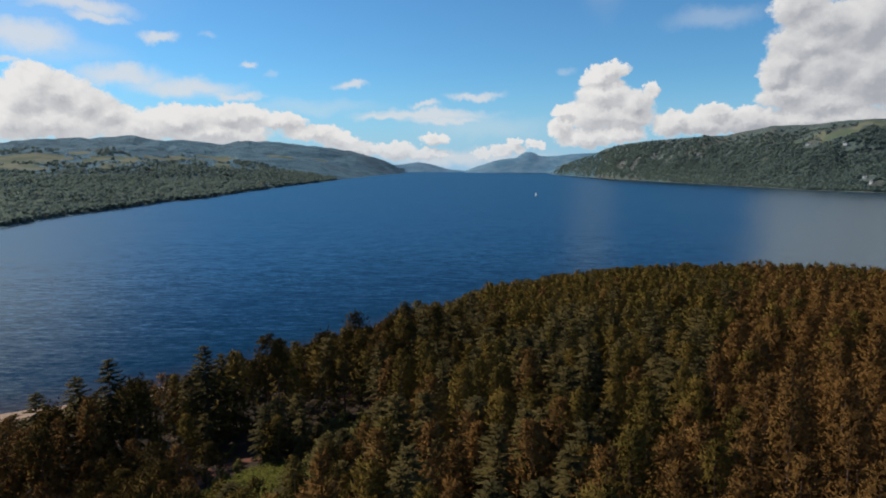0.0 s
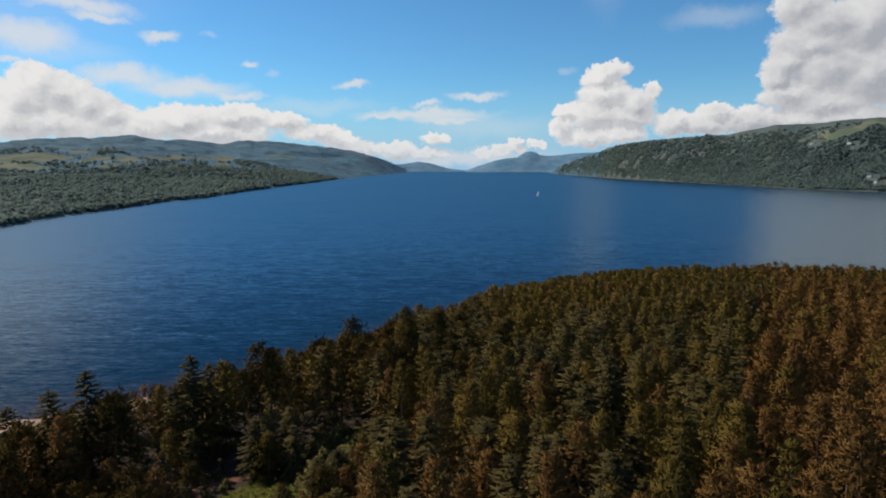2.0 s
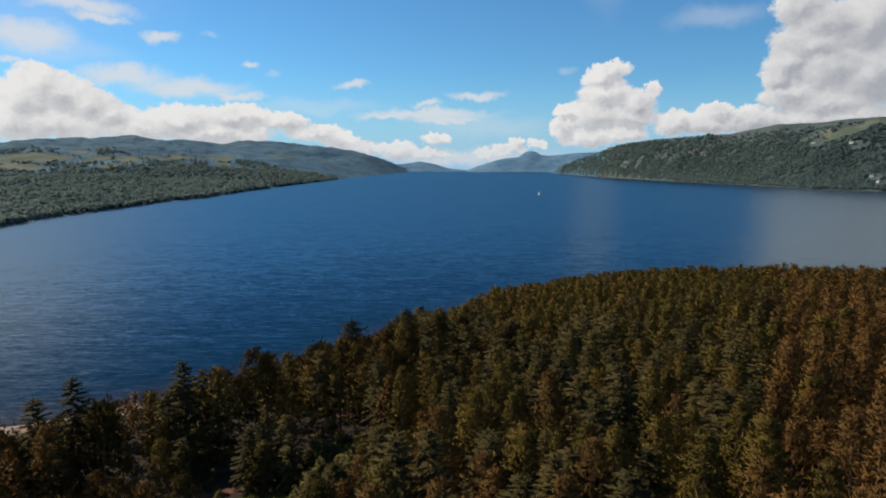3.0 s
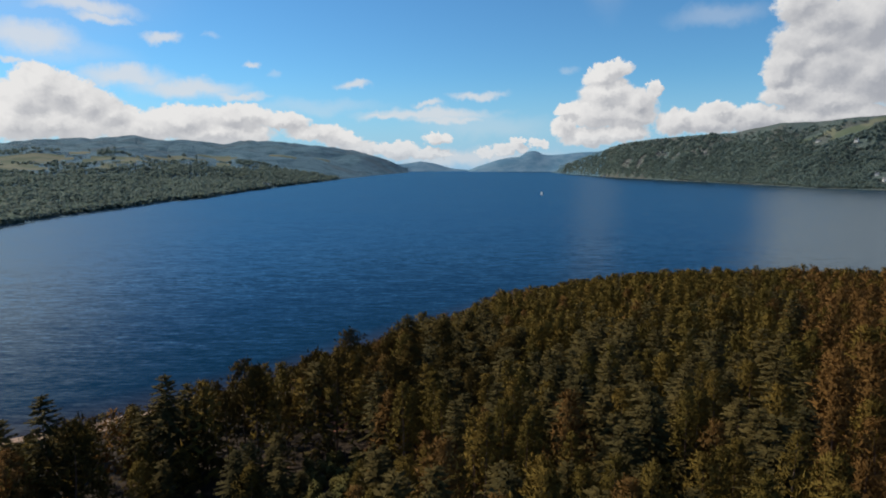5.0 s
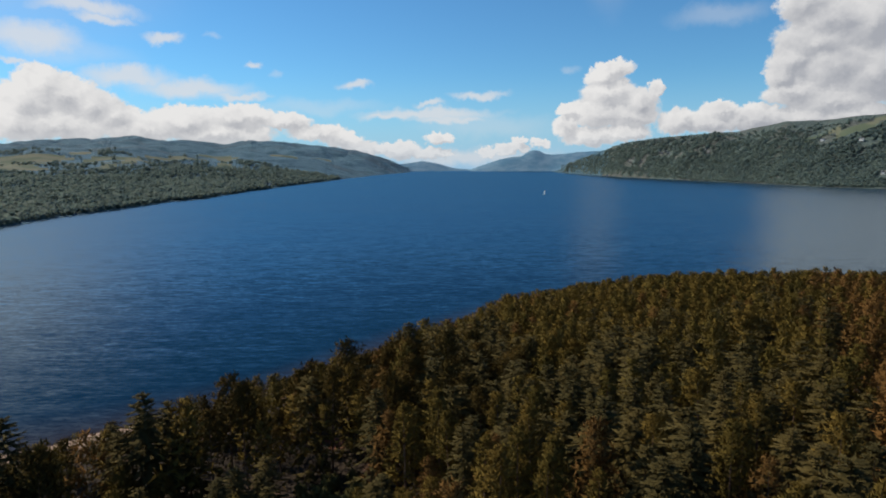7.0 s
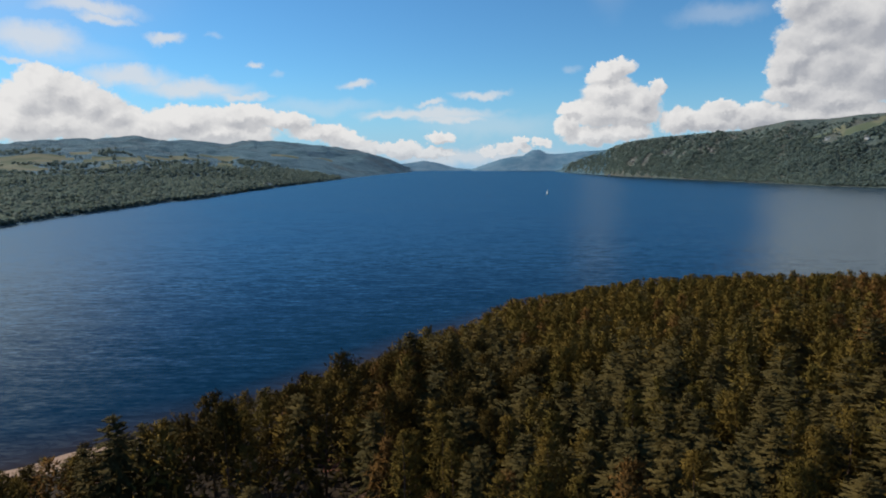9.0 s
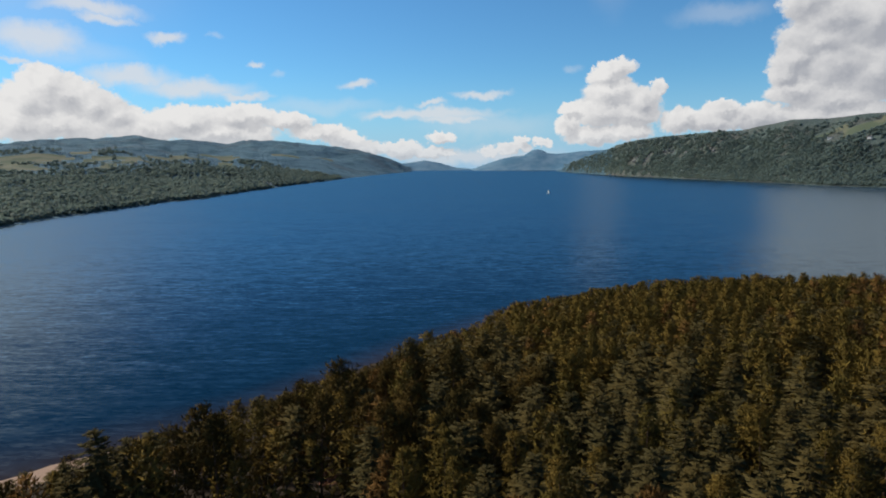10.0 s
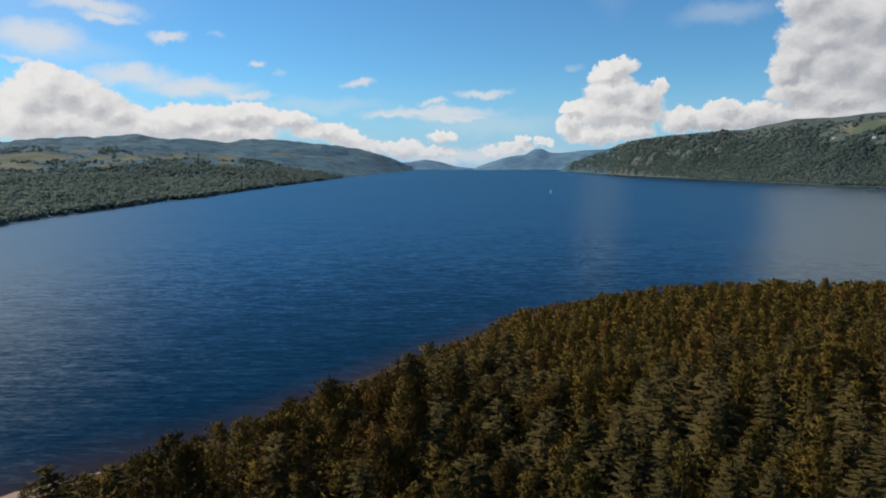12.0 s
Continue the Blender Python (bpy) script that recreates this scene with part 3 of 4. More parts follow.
def layered_crown(seed, tall, radius, base, taper, low, high, tiers, arms, sprays, size=1.0):
    """A spruce: tiers of drooping feathered branches with gaps between them."""
    g = np.random.default_rng(seed)
    h, ln, way = arms_of(g, tall, radius, base, taper, low, high, tiers, arms)
    n = len(h)
    B, W, S, L, T = [], [], [], [], []
    for k in range(sprays):
        s = np.clip(0.10 + 0.86 * (k + g.random(n)) / sprays, 0, 1)
        p = way * (ln * s)[:, None]
        p[:, 2] += h * tall - 0.26 * ln * s * s + 0.10 * ln * s ** 5
        lat = unit(np.cross(way, [0, 0, 1.0])) * (1 if k % 2 else -1)
        d = unit(way + lat * (0.95 - 0.6 * s)[:, None] + [0, 0, -0.22] + g.normal(0, 0.16, (n, 3)))
        B.append(p), W.append(d)
        S.append(unit(np.cross(d, unit(g.normal(0, 0.5, (n, 3)) + [0, 0, 1.0]))))
        L.append((0.30 + 0.25 * ln * (1.12 - 0.62 * s)) * g.uniform(0.75, 1.25, n) * size)
        T.append(L[-1] * g.uniform(0.32, 0.52, n))
    for row, more in zip((B, W, S, L, T), leader(g, tall)):
        row.append(more)
    V, F = blades(np.vstack(B), np.vstack(W), np.vstack(S), np.concatenate(L), np.concatenate(T))
    hub = np.repeat(np.vstack(B), 3, axis=0) * [0.35, 0.35, 1.0]
    hub[:, 2] -= 1.1
    return swell(V, F, unit(V - hub), 0.5)


def tufted_crown(seed, tall, radius, base, taper, low, high, tiers, arms, tufts, size=1.0, brush=5):
    """A pine or larch: rising branches that end in soft brushes of needles."""
    g = np.random.default_rng(seed)
    h, ln, way = arms_of(g, tall, radius, base, taper, low, high, tiers, arms)
    n = len(h)
    B, W, S, L, T = [], [], [], [], []
    for k in range(tufts):
        s = 0.30 + 0.70 * ((k + g.random(n)) / tufts) ** 0.7
        c = way * (ln * s)[:, None] + g.normal(0, 0.10, (n, 3)) * ln[:, None]
        c[:, 2] += h * tall + 0.12 * ln * s * s
        for _ in range(brush):
            d = unit(way * 0.55 + [0, 0, 0.25] + g.normal(0, 0.62, (n, 3)))
            B.append(c - d * 0.1), W.append(d)
            S.append(unit(np.cross(d, g.normal(0, 1, (n, 3)))))
            L.append((0.34 + 0.13 * ln) * g.uniform(0.7, 1.3, n) * size)
            T.append(L[-1] * g.uniform(0.20, 0.32, n))
    for row, more in zip((B, W, S, L, T), leader(g, tall)):
        row.append(more)
    V, F = blades(np.vstack(B), np.vstack(W), np.vstack(S), np.concatenate(L), np.concatenate(T))
    hub = np.repeat(np.vstack(B), 3, axis=0) * [0.30, 0.30, 1.0]
    hub[:, 2] -= 0.9
    return swell(V, F, unit((V - hub) * [1, 1, 0.8]), 0.25)


def leaf_crown(seed, tall, radius, low, count, size, own_turn=0.35):
    """A round-topped crown of leaf sprays in uneven clumps."""
    g = np.random.default_rng(seed)
    clumps = 11
    c = unit(g.normal(0, 1, (clumps, 3))) * (g.random((clumps, 1)) ** 0.5) * 0.72
    c[:, 2] = c[:, 2] * 0.5 + 0.5 - 0.25 * np.hypot(c[:, 0], c[:, 1])
    own = g.integers(0, clumps, count)
    d = unit(g.normal(0, 1, (count, 3)))
    p = c[own] + d * g.uniform(0.2, 0.42, (count, 1))
    p = np.stack([p[:, 0] * radius, p[:, 1] * radius, low + np.clip(p[:, 2], -0.15, 1.1) * (tall - low) * 0.9], -1)
    w = unit(d + g.normal(0, 0.6, (count, 3)))
    s = unit(np.cross(w, g.normal(0, 1, (count, 3))))
    ln = size * g.uniform(0.6, 1.4, count)
    V, F = blades(p - w * ln[:, None] * 0.4, w, s, ln, ln * g.uniform(0.5, 0.9, count))
    hub = np.stack([c[own, 0] * radius, c[own, 1] * radius, low + c[own, 2] * (tall - low) * 0.9], -1) * 0.6 + np.array([0, 0, low + (tall - low) * 0.3]) * 0.4
    return swell(V, F, unit(V - np.repeat(hub, 3, axis=0)), own_turn)


def trunk_arrays(seed, tall, thick, bend=0.15):
    g = np.random.default_rng(seed)
    n, V, F = 7, [], []
    lv = np.array([-0.04, 0.0, 0.03, 0.3, 0.6, 0.97])
    tk = np.array([1.5, 1.35, 1.0, 0.8, 0.5, 0.05]) * thick
    for z, t in zip(lv, tk):
        ox, oy = g.normal(0, bend * abs(z), 2)
        for k in range(n):
            a = 2 * np.pi * k / n
            V.append((ox + np.cos(a) * t, oy + np.sin(a) * t, z * tall))
    for i in range(len(lv) - 1):
        for k in range(n):
            F.append((i * n + k, i * n + (k + 1) % n, (i + 1) * n + (k + 1) % n, (i + 1) * n + k))
    return np.array(V), np.array(F)


# kinds: how a tree grows (shape, height, crown radius, bare part, taper, droop low and high, tiers, branches, sprays)
GROWTH = {"spruce": (layered_crown, 18.0, 5.0, 0.06, 0.62, -28, 20, 17, 7, 18),
          "pine": (tufted_crown, 15.0, 3.3, 0.14, 0.62, -6, 40, 15, 8, 4),
          "larch": (tufted_crown, 15.5, 3.4, 0.10, 0.62, -12, 36, 16, 8, 4),
          "scots_pine": (tufted_crown, 14.5, 3.9, 0.36, 0.46, 4, 48, 13, 8, 4)}
LABELS = {"spruce": "tall dark blue-green spruce with drooping layered branches",
          "pine": "olive-green conical pine in a dense lakeside plantation",
          "larch": "rusty brown conical larch in a dense hillside plantation",
          "scots_pine": "dark olive-brown round-topped pine near the sandy shore",
          "scrub": "pale green rounded birch among dark conifers"}
variants = 5
crown_mesh, trunk_mesh, mass_crown, far_crown, near_crown = {}, {}, {}, {}, {}
for kind, (shape, tall, rad, *form) in GROWTH.items():
    *form, tiers, arms, sprays = form
    for v in range(variants):
        seed = sum(map(ord, kind)) * 10 + v
        k, r = 0.9 + 0.05 * v, rad * (1.12 - 0.06 * v)
        V, F, N = shape(seed, tall * k, r, *form, tiers, arms, sprays)
        crown_mesh[kind, v] = mesh_object("crown", V, F, [needles[kind]], normals=N)
        near_crown[kind, v] = shape(seed, tall * k, r, *form, tiers - 1, arms - 1, 10 if shape is layered_crown else 3, 1.25)
        mass_crown[kind, v] = shape(seed, tall * k, r, *form, tiers - 3, arms - 2, *((8, 1.45) if shape is layered_crown else (2, 1.55, 4)))
        far_crown[kind, v] = shape(seed, tall * k, r, *form, tiers - 4, arms - 3, *((5, 1.65) if shape is layered_crown else (2, 1.9, 3)))
        V, F = trunk_arrays(seed, tall * k, 0.20)
        trunk_mesh[kind, v] = mesh_object("trunk", V, F, [bark], smooth=True)
for v in range(variants):
    V, F, N = leaf_crown(90 + v, 6.5, 2.6, 1.4, 1100, 0.5)
    crown_mesh["scrub", v] = mesh_object("crown", V, F, [needles["scrub"]], normals=N)
    V, F = trunk_arrays(95 + v, 4.8, 0.10, 0.4)
    trunk_mesh["scrub", v] = mesh_object("trunk", V, F, [bark], smooth=True)


def part(name, data, parent, label=""):
    ob = new(name, data)
    ob.parent = parent
    return tagged(ob, label)


def tree(kind, v, x, y, z, wide, scale, turn, lean):
    ob = new(kind + "_tree" if kind != "scrub" else "birch_bush")
    part("trunk", trunk_mesh[kind, v], ob)
    part("crown", crown_mesh[kind, v], ob)
    ob.matrix_basis = pose(x, y, z, lean[0], lean[1], turn) @ Matrix.Diagonal((wide, wide, scale, 1))
    return tagged(ob, LABELS[kind], "tree" if kind != "scrub" else "bush", {"spruce": "spruces of the forest", "pine": "pines of the forest",
                  "larch": "larches of the forest", "scots_pine": "dark pines near the shore", "scrub": "bushes of the clearing"}[kind])


# trees that stand out, placed to fit the camera's view: x, y, height of the tip above the water, kind
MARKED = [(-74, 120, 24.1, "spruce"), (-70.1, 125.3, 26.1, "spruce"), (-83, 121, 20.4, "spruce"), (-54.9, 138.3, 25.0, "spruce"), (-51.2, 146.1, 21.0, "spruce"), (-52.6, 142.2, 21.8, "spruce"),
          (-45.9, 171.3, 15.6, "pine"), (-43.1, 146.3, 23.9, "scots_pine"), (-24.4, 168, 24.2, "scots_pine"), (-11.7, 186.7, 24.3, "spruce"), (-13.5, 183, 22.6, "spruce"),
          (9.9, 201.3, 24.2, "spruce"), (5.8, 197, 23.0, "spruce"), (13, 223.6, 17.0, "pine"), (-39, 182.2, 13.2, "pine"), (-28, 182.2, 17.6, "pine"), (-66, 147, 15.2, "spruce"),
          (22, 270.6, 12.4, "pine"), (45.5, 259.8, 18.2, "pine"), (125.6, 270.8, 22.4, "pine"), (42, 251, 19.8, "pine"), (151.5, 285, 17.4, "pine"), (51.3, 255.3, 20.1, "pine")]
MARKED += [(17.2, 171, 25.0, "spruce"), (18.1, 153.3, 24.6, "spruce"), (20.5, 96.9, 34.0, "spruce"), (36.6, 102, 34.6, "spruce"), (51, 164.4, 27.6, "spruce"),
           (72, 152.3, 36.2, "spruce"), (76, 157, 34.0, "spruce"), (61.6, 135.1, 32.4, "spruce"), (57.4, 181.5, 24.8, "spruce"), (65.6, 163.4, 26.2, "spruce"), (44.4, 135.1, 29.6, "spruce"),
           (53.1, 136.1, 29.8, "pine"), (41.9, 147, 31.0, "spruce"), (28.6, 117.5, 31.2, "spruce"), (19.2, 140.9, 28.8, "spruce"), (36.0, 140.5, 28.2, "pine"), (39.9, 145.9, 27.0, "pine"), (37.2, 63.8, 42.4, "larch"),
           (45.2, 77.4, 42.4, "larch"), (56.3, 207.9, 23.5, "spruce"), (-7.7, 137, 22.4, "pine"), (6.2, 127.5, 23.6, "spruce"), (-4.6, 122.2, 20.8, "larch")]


def glade(x, y):
    return any(((x - a) / w) ** 2 + ((y - b) / h) ** 2 < 1 for a, b, w, h in GLADES)


def tree_kind(x, y, n, g):
    """Which tree grows where: larches on the slope to the east, spruces in groups, dark pines along the western shore."""
    stand = ramp(np.array(x - 46 - 0.57 * (y - 105)), -4, 6) * (1 - ramp(np.array(y), 150, 260) * 0.6)
    q = g.random()
    if stand > q:
        return "larch" if g.random() < 0.88 else "pine"
    q = g.random()
    if y > 205 - 0.1 * x:
        return "pine" if q < 0.88 else "larch" if q < 0.95 else "spruce"
    if ((x - 3) / 13) ** 2 + ((y - 172) / 38) ** 2 < 1:
        return "spruce" if q < 0.75 else "scots_pine"
    if -16 < x < 8 and y < 124:
        return "larch" if q < 0.36 else "pine" if q < 0.72 else "spruce"
    if ((x - 34) / 24) ** 2 + ((y - 128) / 44) ** 2 < 1 or n > 0.22:
        return "spruce" if q < 0.55 else "pine" if q < 0.96 else "larch"
    if x < -38 and y < 116:
        return "larch" if q < 0.6 else "scots_pine"
    if x < -8:
        return "spruce" if q < 0.10 else "larch" if q < 0.16 else "pine" if q < 0.60 else "scots_pine"
    return "spruce" if q < 0.28 else "larch" if q < 0.36 else "pine"


def outline_limit(x, y):
    """How tall a tree may stand to fit the outline in the camera's view, by its distance from the forest's edge."""
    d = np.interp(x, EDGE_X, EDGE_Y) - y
    low = 0.55 if ((x + 36) / 32) ** 2 + ((y - 98) / 42) ** 2 < 1 else 1.0      # kept low so the camera sees into the glades
    return low * float(np.interp(x, OUTLINE_X, [np.interp(d, OUTLINE_D, row) for row in OUTLINE]))


def plant_forest():
    g = np.random.default_rng(21)
    gap, grid, spots = 4.2, {}, []

    def free(x, y, room):
        c = (int(x // gap), int(y // gap))
        close = [p for a in (-1, 0, 1) for b in (-1, 0, 1) for p in grid.get((c[0] + a, c[1] + b), [])]
        if any((x - p[0]) ** 2 + (y - p[1]) ** 2 < room * room for p in close):
            return False
        grid.setdefault(c, []).append((x, y))
        return True

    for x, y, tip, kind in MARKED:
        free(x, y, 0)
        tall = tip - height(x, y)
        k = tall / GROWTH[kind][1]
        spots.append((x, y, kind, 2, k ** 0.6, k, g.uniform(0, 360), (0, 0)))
    # a tree each at random, where there is room; behind the flight the forest goes on
    for n in range(45000):
        back = n >= 43000
        x, y = (g.uniform(-95, 95), g.uniform(-60, 28)) if back else (g.uniform(-250, 330), g.uniform(28, 312))
        if not back and (abs(x) > 0.86 * (y + 8) + 14 or y > np.interp(x, EDGE_X, EDGE_Y) or glade(x, y)):
            continue
        if not free(x, y, 4.1 if y < 170 else 3.2):
            continue
        kind = tree_kind(x, y, float(fractal(np.array([x / 26.0]), np.array([y / 26.0]), 2)[0]), g)
        v = int(g.integers(0, variants))
        tall = GROWTH[kind][1] * (0.9 + 0.05 * v)
        k = outline_limit(x, y) * ((g.uniform(0.88, 1.12) if x < 0 else g.uniform(0.84, 1.03)) if g.random() < 0.85 else g.uniform(0.55, 0.86)) / tall
        spots.append((x, y, kind, v, k ** 0.6 * g.uniform(0.9, 1.1), k, g.uniform(0, 360), g.normal(0, 1.6, 2)))
    spots.sort(key=lambda s: 0 if s[7][0] == 0 else math.hypot(s[0] - 12, s[1] - 40) + (200 if s[1] < 28 else 0))
    count, mass = {}, {"spruce": [], "pine": [], "larch": [], "scots_pine": []}
    for x, y, kind, v, w, k, turn, lean in spots:
        z = height(x, y)
        count[kind] = count.get(kind, 0) + 1
        if count[kind] <= 120:
            tree(kind, v, x, y, z - 0.05, w, k, turn, lean)
        else:
            mass[kind].append((x, y, z, v, w, k, turn, g.random()))
    for kind, rows in mass.items():
        VV, FF, TT, NN, n = [], [], [], [], 0
        for x, y, z, v, w, k, turn, tone in rows:
            V, F, N = (far_crown if y < 30 else near_crown if y < 135 else mass_crown if y < 205 else far_crown)[kind, v]
            c, s = math.cos(radians(turn)), math.sin(radians(turn))
            VV.append(np.stack([(V[:, 0] * c - V[:, 1] * s) * w + x, (V[:, 0] * s + V[:, 1] * c) * w + y, V[:, 2] * k + z], -1))
            NN.append(np.stack([N[:, 0] * c - N[:, 1] * s, N[:, 0] * s + N[:, 1] * c, N[:, 2]], -1))
            FF.append(F + n)
            TT.append(np.full(len(V), tone))
            n += len(V)
        if VV:
            me = mesh_object(kind + "_forest", np.vstack(VV), np.vstack(FF), [needles_joined[kind]], tone=np.concatenate(TT), normals=np.vstack(NN))
            tagged(new(kind + "_forest", me), {"spruce": "dark green spruces massed along the lake shore", "pine": "olive pines massed over the lakeside slope",
                   "larch": "brown larches massed over the hillside", "scots_pine": "dark round-topped pines massed near the sandy shore"}[kind], "forest", kind="stuff")


plant_forest()

# birch thickets: x, y, half extents, how many, height from and to
THICKETS = [(-23, 138, 8, 9, 26, 2.6, 4.6), (-19, 172, 6, 6, 12, 2.0, 3.6), (-20, 104, 4, 7, 10, 6.0, 11.0), (-20, 119, 7, 11, 26, 3.0, 6.0), (-44, 124, 7, 11, 14, 1.6, 2.6), (-48, 149, 7, 10, 9, 1.3, 2.2),
            (-12, 152, 4, 6, 6, 3.0, 6.0), (-21, 78, 7, 8, 16, 2.5, 4.5)]


def plant_scrub():
    g = np.random.default_rng(33)
    done = []
    for a, b, w, h, count, lo, hi in THICKETS:
        for _ in range(count):
            t, q = g.uniform(0, 2 * np.pi), math.sqrt(g.random())
            x, y, tall = a + math.cos(t) * w * q, b + math.sin(t) * h * q, g.uniform(lo, hi)
            if any(math.hypot(x - p[0], y - p[1]) < 0.45 * tall for p in done):
                continue
            done.append((x, y))
            k = tall / 6.5
            tree("scrub", int(g.integers(0, variants)), x, y, height(x, y) - 0.05, k ** 0.8, k, g.uniform(0, 360), g.normal(0, 3, 2))


plant_scrub()


dead_wood = plain("dead_wood", (0.16, 0.11, 0.09), (0.36, 0.26, 0.22), 2.0, 0.9)


def dead_tree(x, y, tall, seed):
    """A bare, bleached trunk with broken limbs."""
    g = np.random.default_rng(seed)
    ob = new("dead_tree")
    V, F = trunk_arrays(seed, tall, 0.22, 0.3)
    part("trunk", mesh_object("trunk", V, F, [dead_wood], smooth=True), ob)
    for k in range(16):
        z, ln = tall * g.uniform(0.35, 0.95), g.uniform(0.7, 2.2)
        V, F = trunk_arrays(seed + k + 1, ln, 0.055, 0.25)
        turn = pose(0, 0, z, 0, g.uniform(55, 100), 0)
        turn = pose(0, 0, 0, 0, 0, k * 137.5 + g.uniform(-20, 20)) @ turn
        V = np.array([turn @ Vector(v) for v in V])
        part("limb", mesh_object("limb", V, F, [dead_wood], smooth=True), ob)
    ob.matrix_basis = pose(x, y, height(x, y) - 0.1, *g.normal(0, 2, 2), g.uniform(0, 360))
    tagged(ob, "bare bleached dead tree standing among brown larches", "dead tree", "dead trees of the forest")


for k, (x, y, tall) in enumerate(((31, 78, 12.4), (50, 86.5, 10.5), (48.2, 85, 8.5), (52.4, 84.6, 7.5))):
    dead_tree(x, y, tall, 500 + 20 * k)


def far_woods(name, label, leaves, az0, az1, count, size, seed, lo, hi, thin=1.0, open_from=None):
    """Broad-leaved woods on a far slope, as ragged crowns of leaf sprays."""
    g = np.random.default_rng(seed)
    shapes = [leaf_crown(seed + k, 1.0, 0.46, 0.10, 26, 0.38, 0.08) for k in range(8)]
    az, t = g.uniform(az0, az1, count), g.random(count)
    rs = np.interp(az, lo[0], lo[1])
    r = rs + 6 + (np.maximum(np.interp(az, hi[0], hi[1]) - rs, 40)) * t ** 1.35
    x, y = CX + r * np.sin(np.radians(az)), CY + r * np.cos(np.radians(az))
    z, what = land(x, y)
    keep = (z > 0.6) & (what == 1) & ~in_field(x, y) & (g.random(count) < np.interp(t, [0, 0.6, 1.0], [1, 1, thin]))
    for hx, hy, hz in HOUSE_SPOTS:
        keep &= np.hypot(x - hx, y - hy + 10) > 20
    for hx, hy, hz in ROCK_SPOTS:
        keep &= np.hypot(x - hx, y - hy + 6) > 11
    if az1 < 0:
        keep &= g.random(count) < np.interp(az, [-17, -10.5], [1, 0.12])
    else:
        keep &= g.random(count) < np.interp(az, [10.6, 12.5, 16], [0.12, 0.4, 1])
    if open_from:
        keep &= (r < open_from[0] + 250 * value_noise(az * 0.8, az * 0 + 4.4)) | (np.abs(value_noise(az * 0.75, r / 105.0)) < 0.045) | (value_noise(az * 0.55 + 3, r / 170.0) < -0.2) | (az > -17)
    x, y, z, r = x[keep], y[keep], z[keep], r[keep]
    VV, FF, TT, NN = [], [], [], []
    for i in range(len(x)):
        V, F, N = shapes[i % 8]
        FF.append(F + i * len(V))
        k = size * g.uniform(0.55, 1.0) ** 1.5 * 1.5 * (0.8 + r[i] / 5000.0)
        c, s = math.cos(i * 1.7), math.sin(i * 1.7)
        VV.append(np.stack([(V[:, 0] * c - V[:, 1] * s) * k * 1.15 + x[i], (V[:, 0] * s + V[:, 1] * c) * k * 1.15 + y[i], V[:, 2] * k * 0.78 + z[i]], -1))
        NN.append(np.stack([N[:, 0] * c - N[:, 1] * s, N[:, 0] * s + N[:, 1] * c, N[:, 2]], -1))
        TT.append(np.full(len(V), g.random()))
    V = np.vstack(VV)
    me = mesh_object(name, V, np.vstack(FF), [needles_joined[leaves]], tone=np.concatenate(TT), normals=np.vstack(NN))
    tagged(new(name, me), label, "woodland", kind="stuff")


far_woods("west_woods", "haze-tinted grey-green broad-leaved woods on a gentle lakeside slope", "woods", -40, -10, 15500, 8.6, 51, (L_AZ, L_SHORE), ([-40, -24, -16, -12, -9], [2850, 2800, 2700, 2560, 2620]), 0.6, (2050, 0.32))
far_woods("east_woods", "haze-tinted green broad-leaved woods low on a steep lakeside hill", "oakwood", 10.6, 40, 19000, 7.0, 61, (R_AZ, R_SHORE),
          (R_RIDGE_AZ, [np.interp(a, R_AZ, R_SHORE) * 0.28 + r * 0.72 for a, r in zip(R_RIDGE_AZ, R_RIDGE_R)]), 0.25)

# ---- houses, rocks and a boat ----
whitewash = plain("whitewash", (0.66, 0.64, 0.60), (0.82, 0.80, 0.76), 1.5, 0.85)
slate = plain("slate", (0.055, 0.060, 0.068), (0.115, 0.120, 0.130), 2.0, 0.6)
dark_pane = plain("dark_pane", (0.015, 0.018, 0.022), (0.030, 0.034, 0.040), 2.0, 0.15)
stone = plain("pale_stone", (0.13, 0.135, 0.135), (0.26, 0.26, 0.255), 0.12, 0.95)
sailcloth = plain("sailcloth", (0.78, 0.78, 0.76), (0.88, 0.88, 0.86), 1.0, 0.8)
gelcoat = plain("gelcoat", (0.70, 0.71, 0.72), (0.82, 0.82, 0.82), 1.0, 0.3)
alloy = plain("alloy", (0.45, 0.46, 0.48), (0.60, 0.60, 0.62), 2.0, 0.4)


def from_bm(name, bm, mat):
    me = bpy.data.meshes.new(name)
    bm.to_mesh(me)
    bm.free()
    me.materials.append(mat)
    return me


def box_bm(x0, x1, y0, y1, z0, z1, bevel=0.0):
    bm = bmesh.new()
    bmesh.ops.create_cube(bm, size=1.0)
    for v in bm.verts:
        v.co = Vector((x0 + (v.co.x + 0.5) * (x1 - x0), y0 + (v.co.y + 0.5) * (y1 - y0), z0 + (v.co.z + 0.5) * (z1 - z0)))
    if bevel:
        bmesh.ops.bevel(bm, geom=bm.edges[:], offset=bevel, segments=1, affect="EDGES")
    return bm


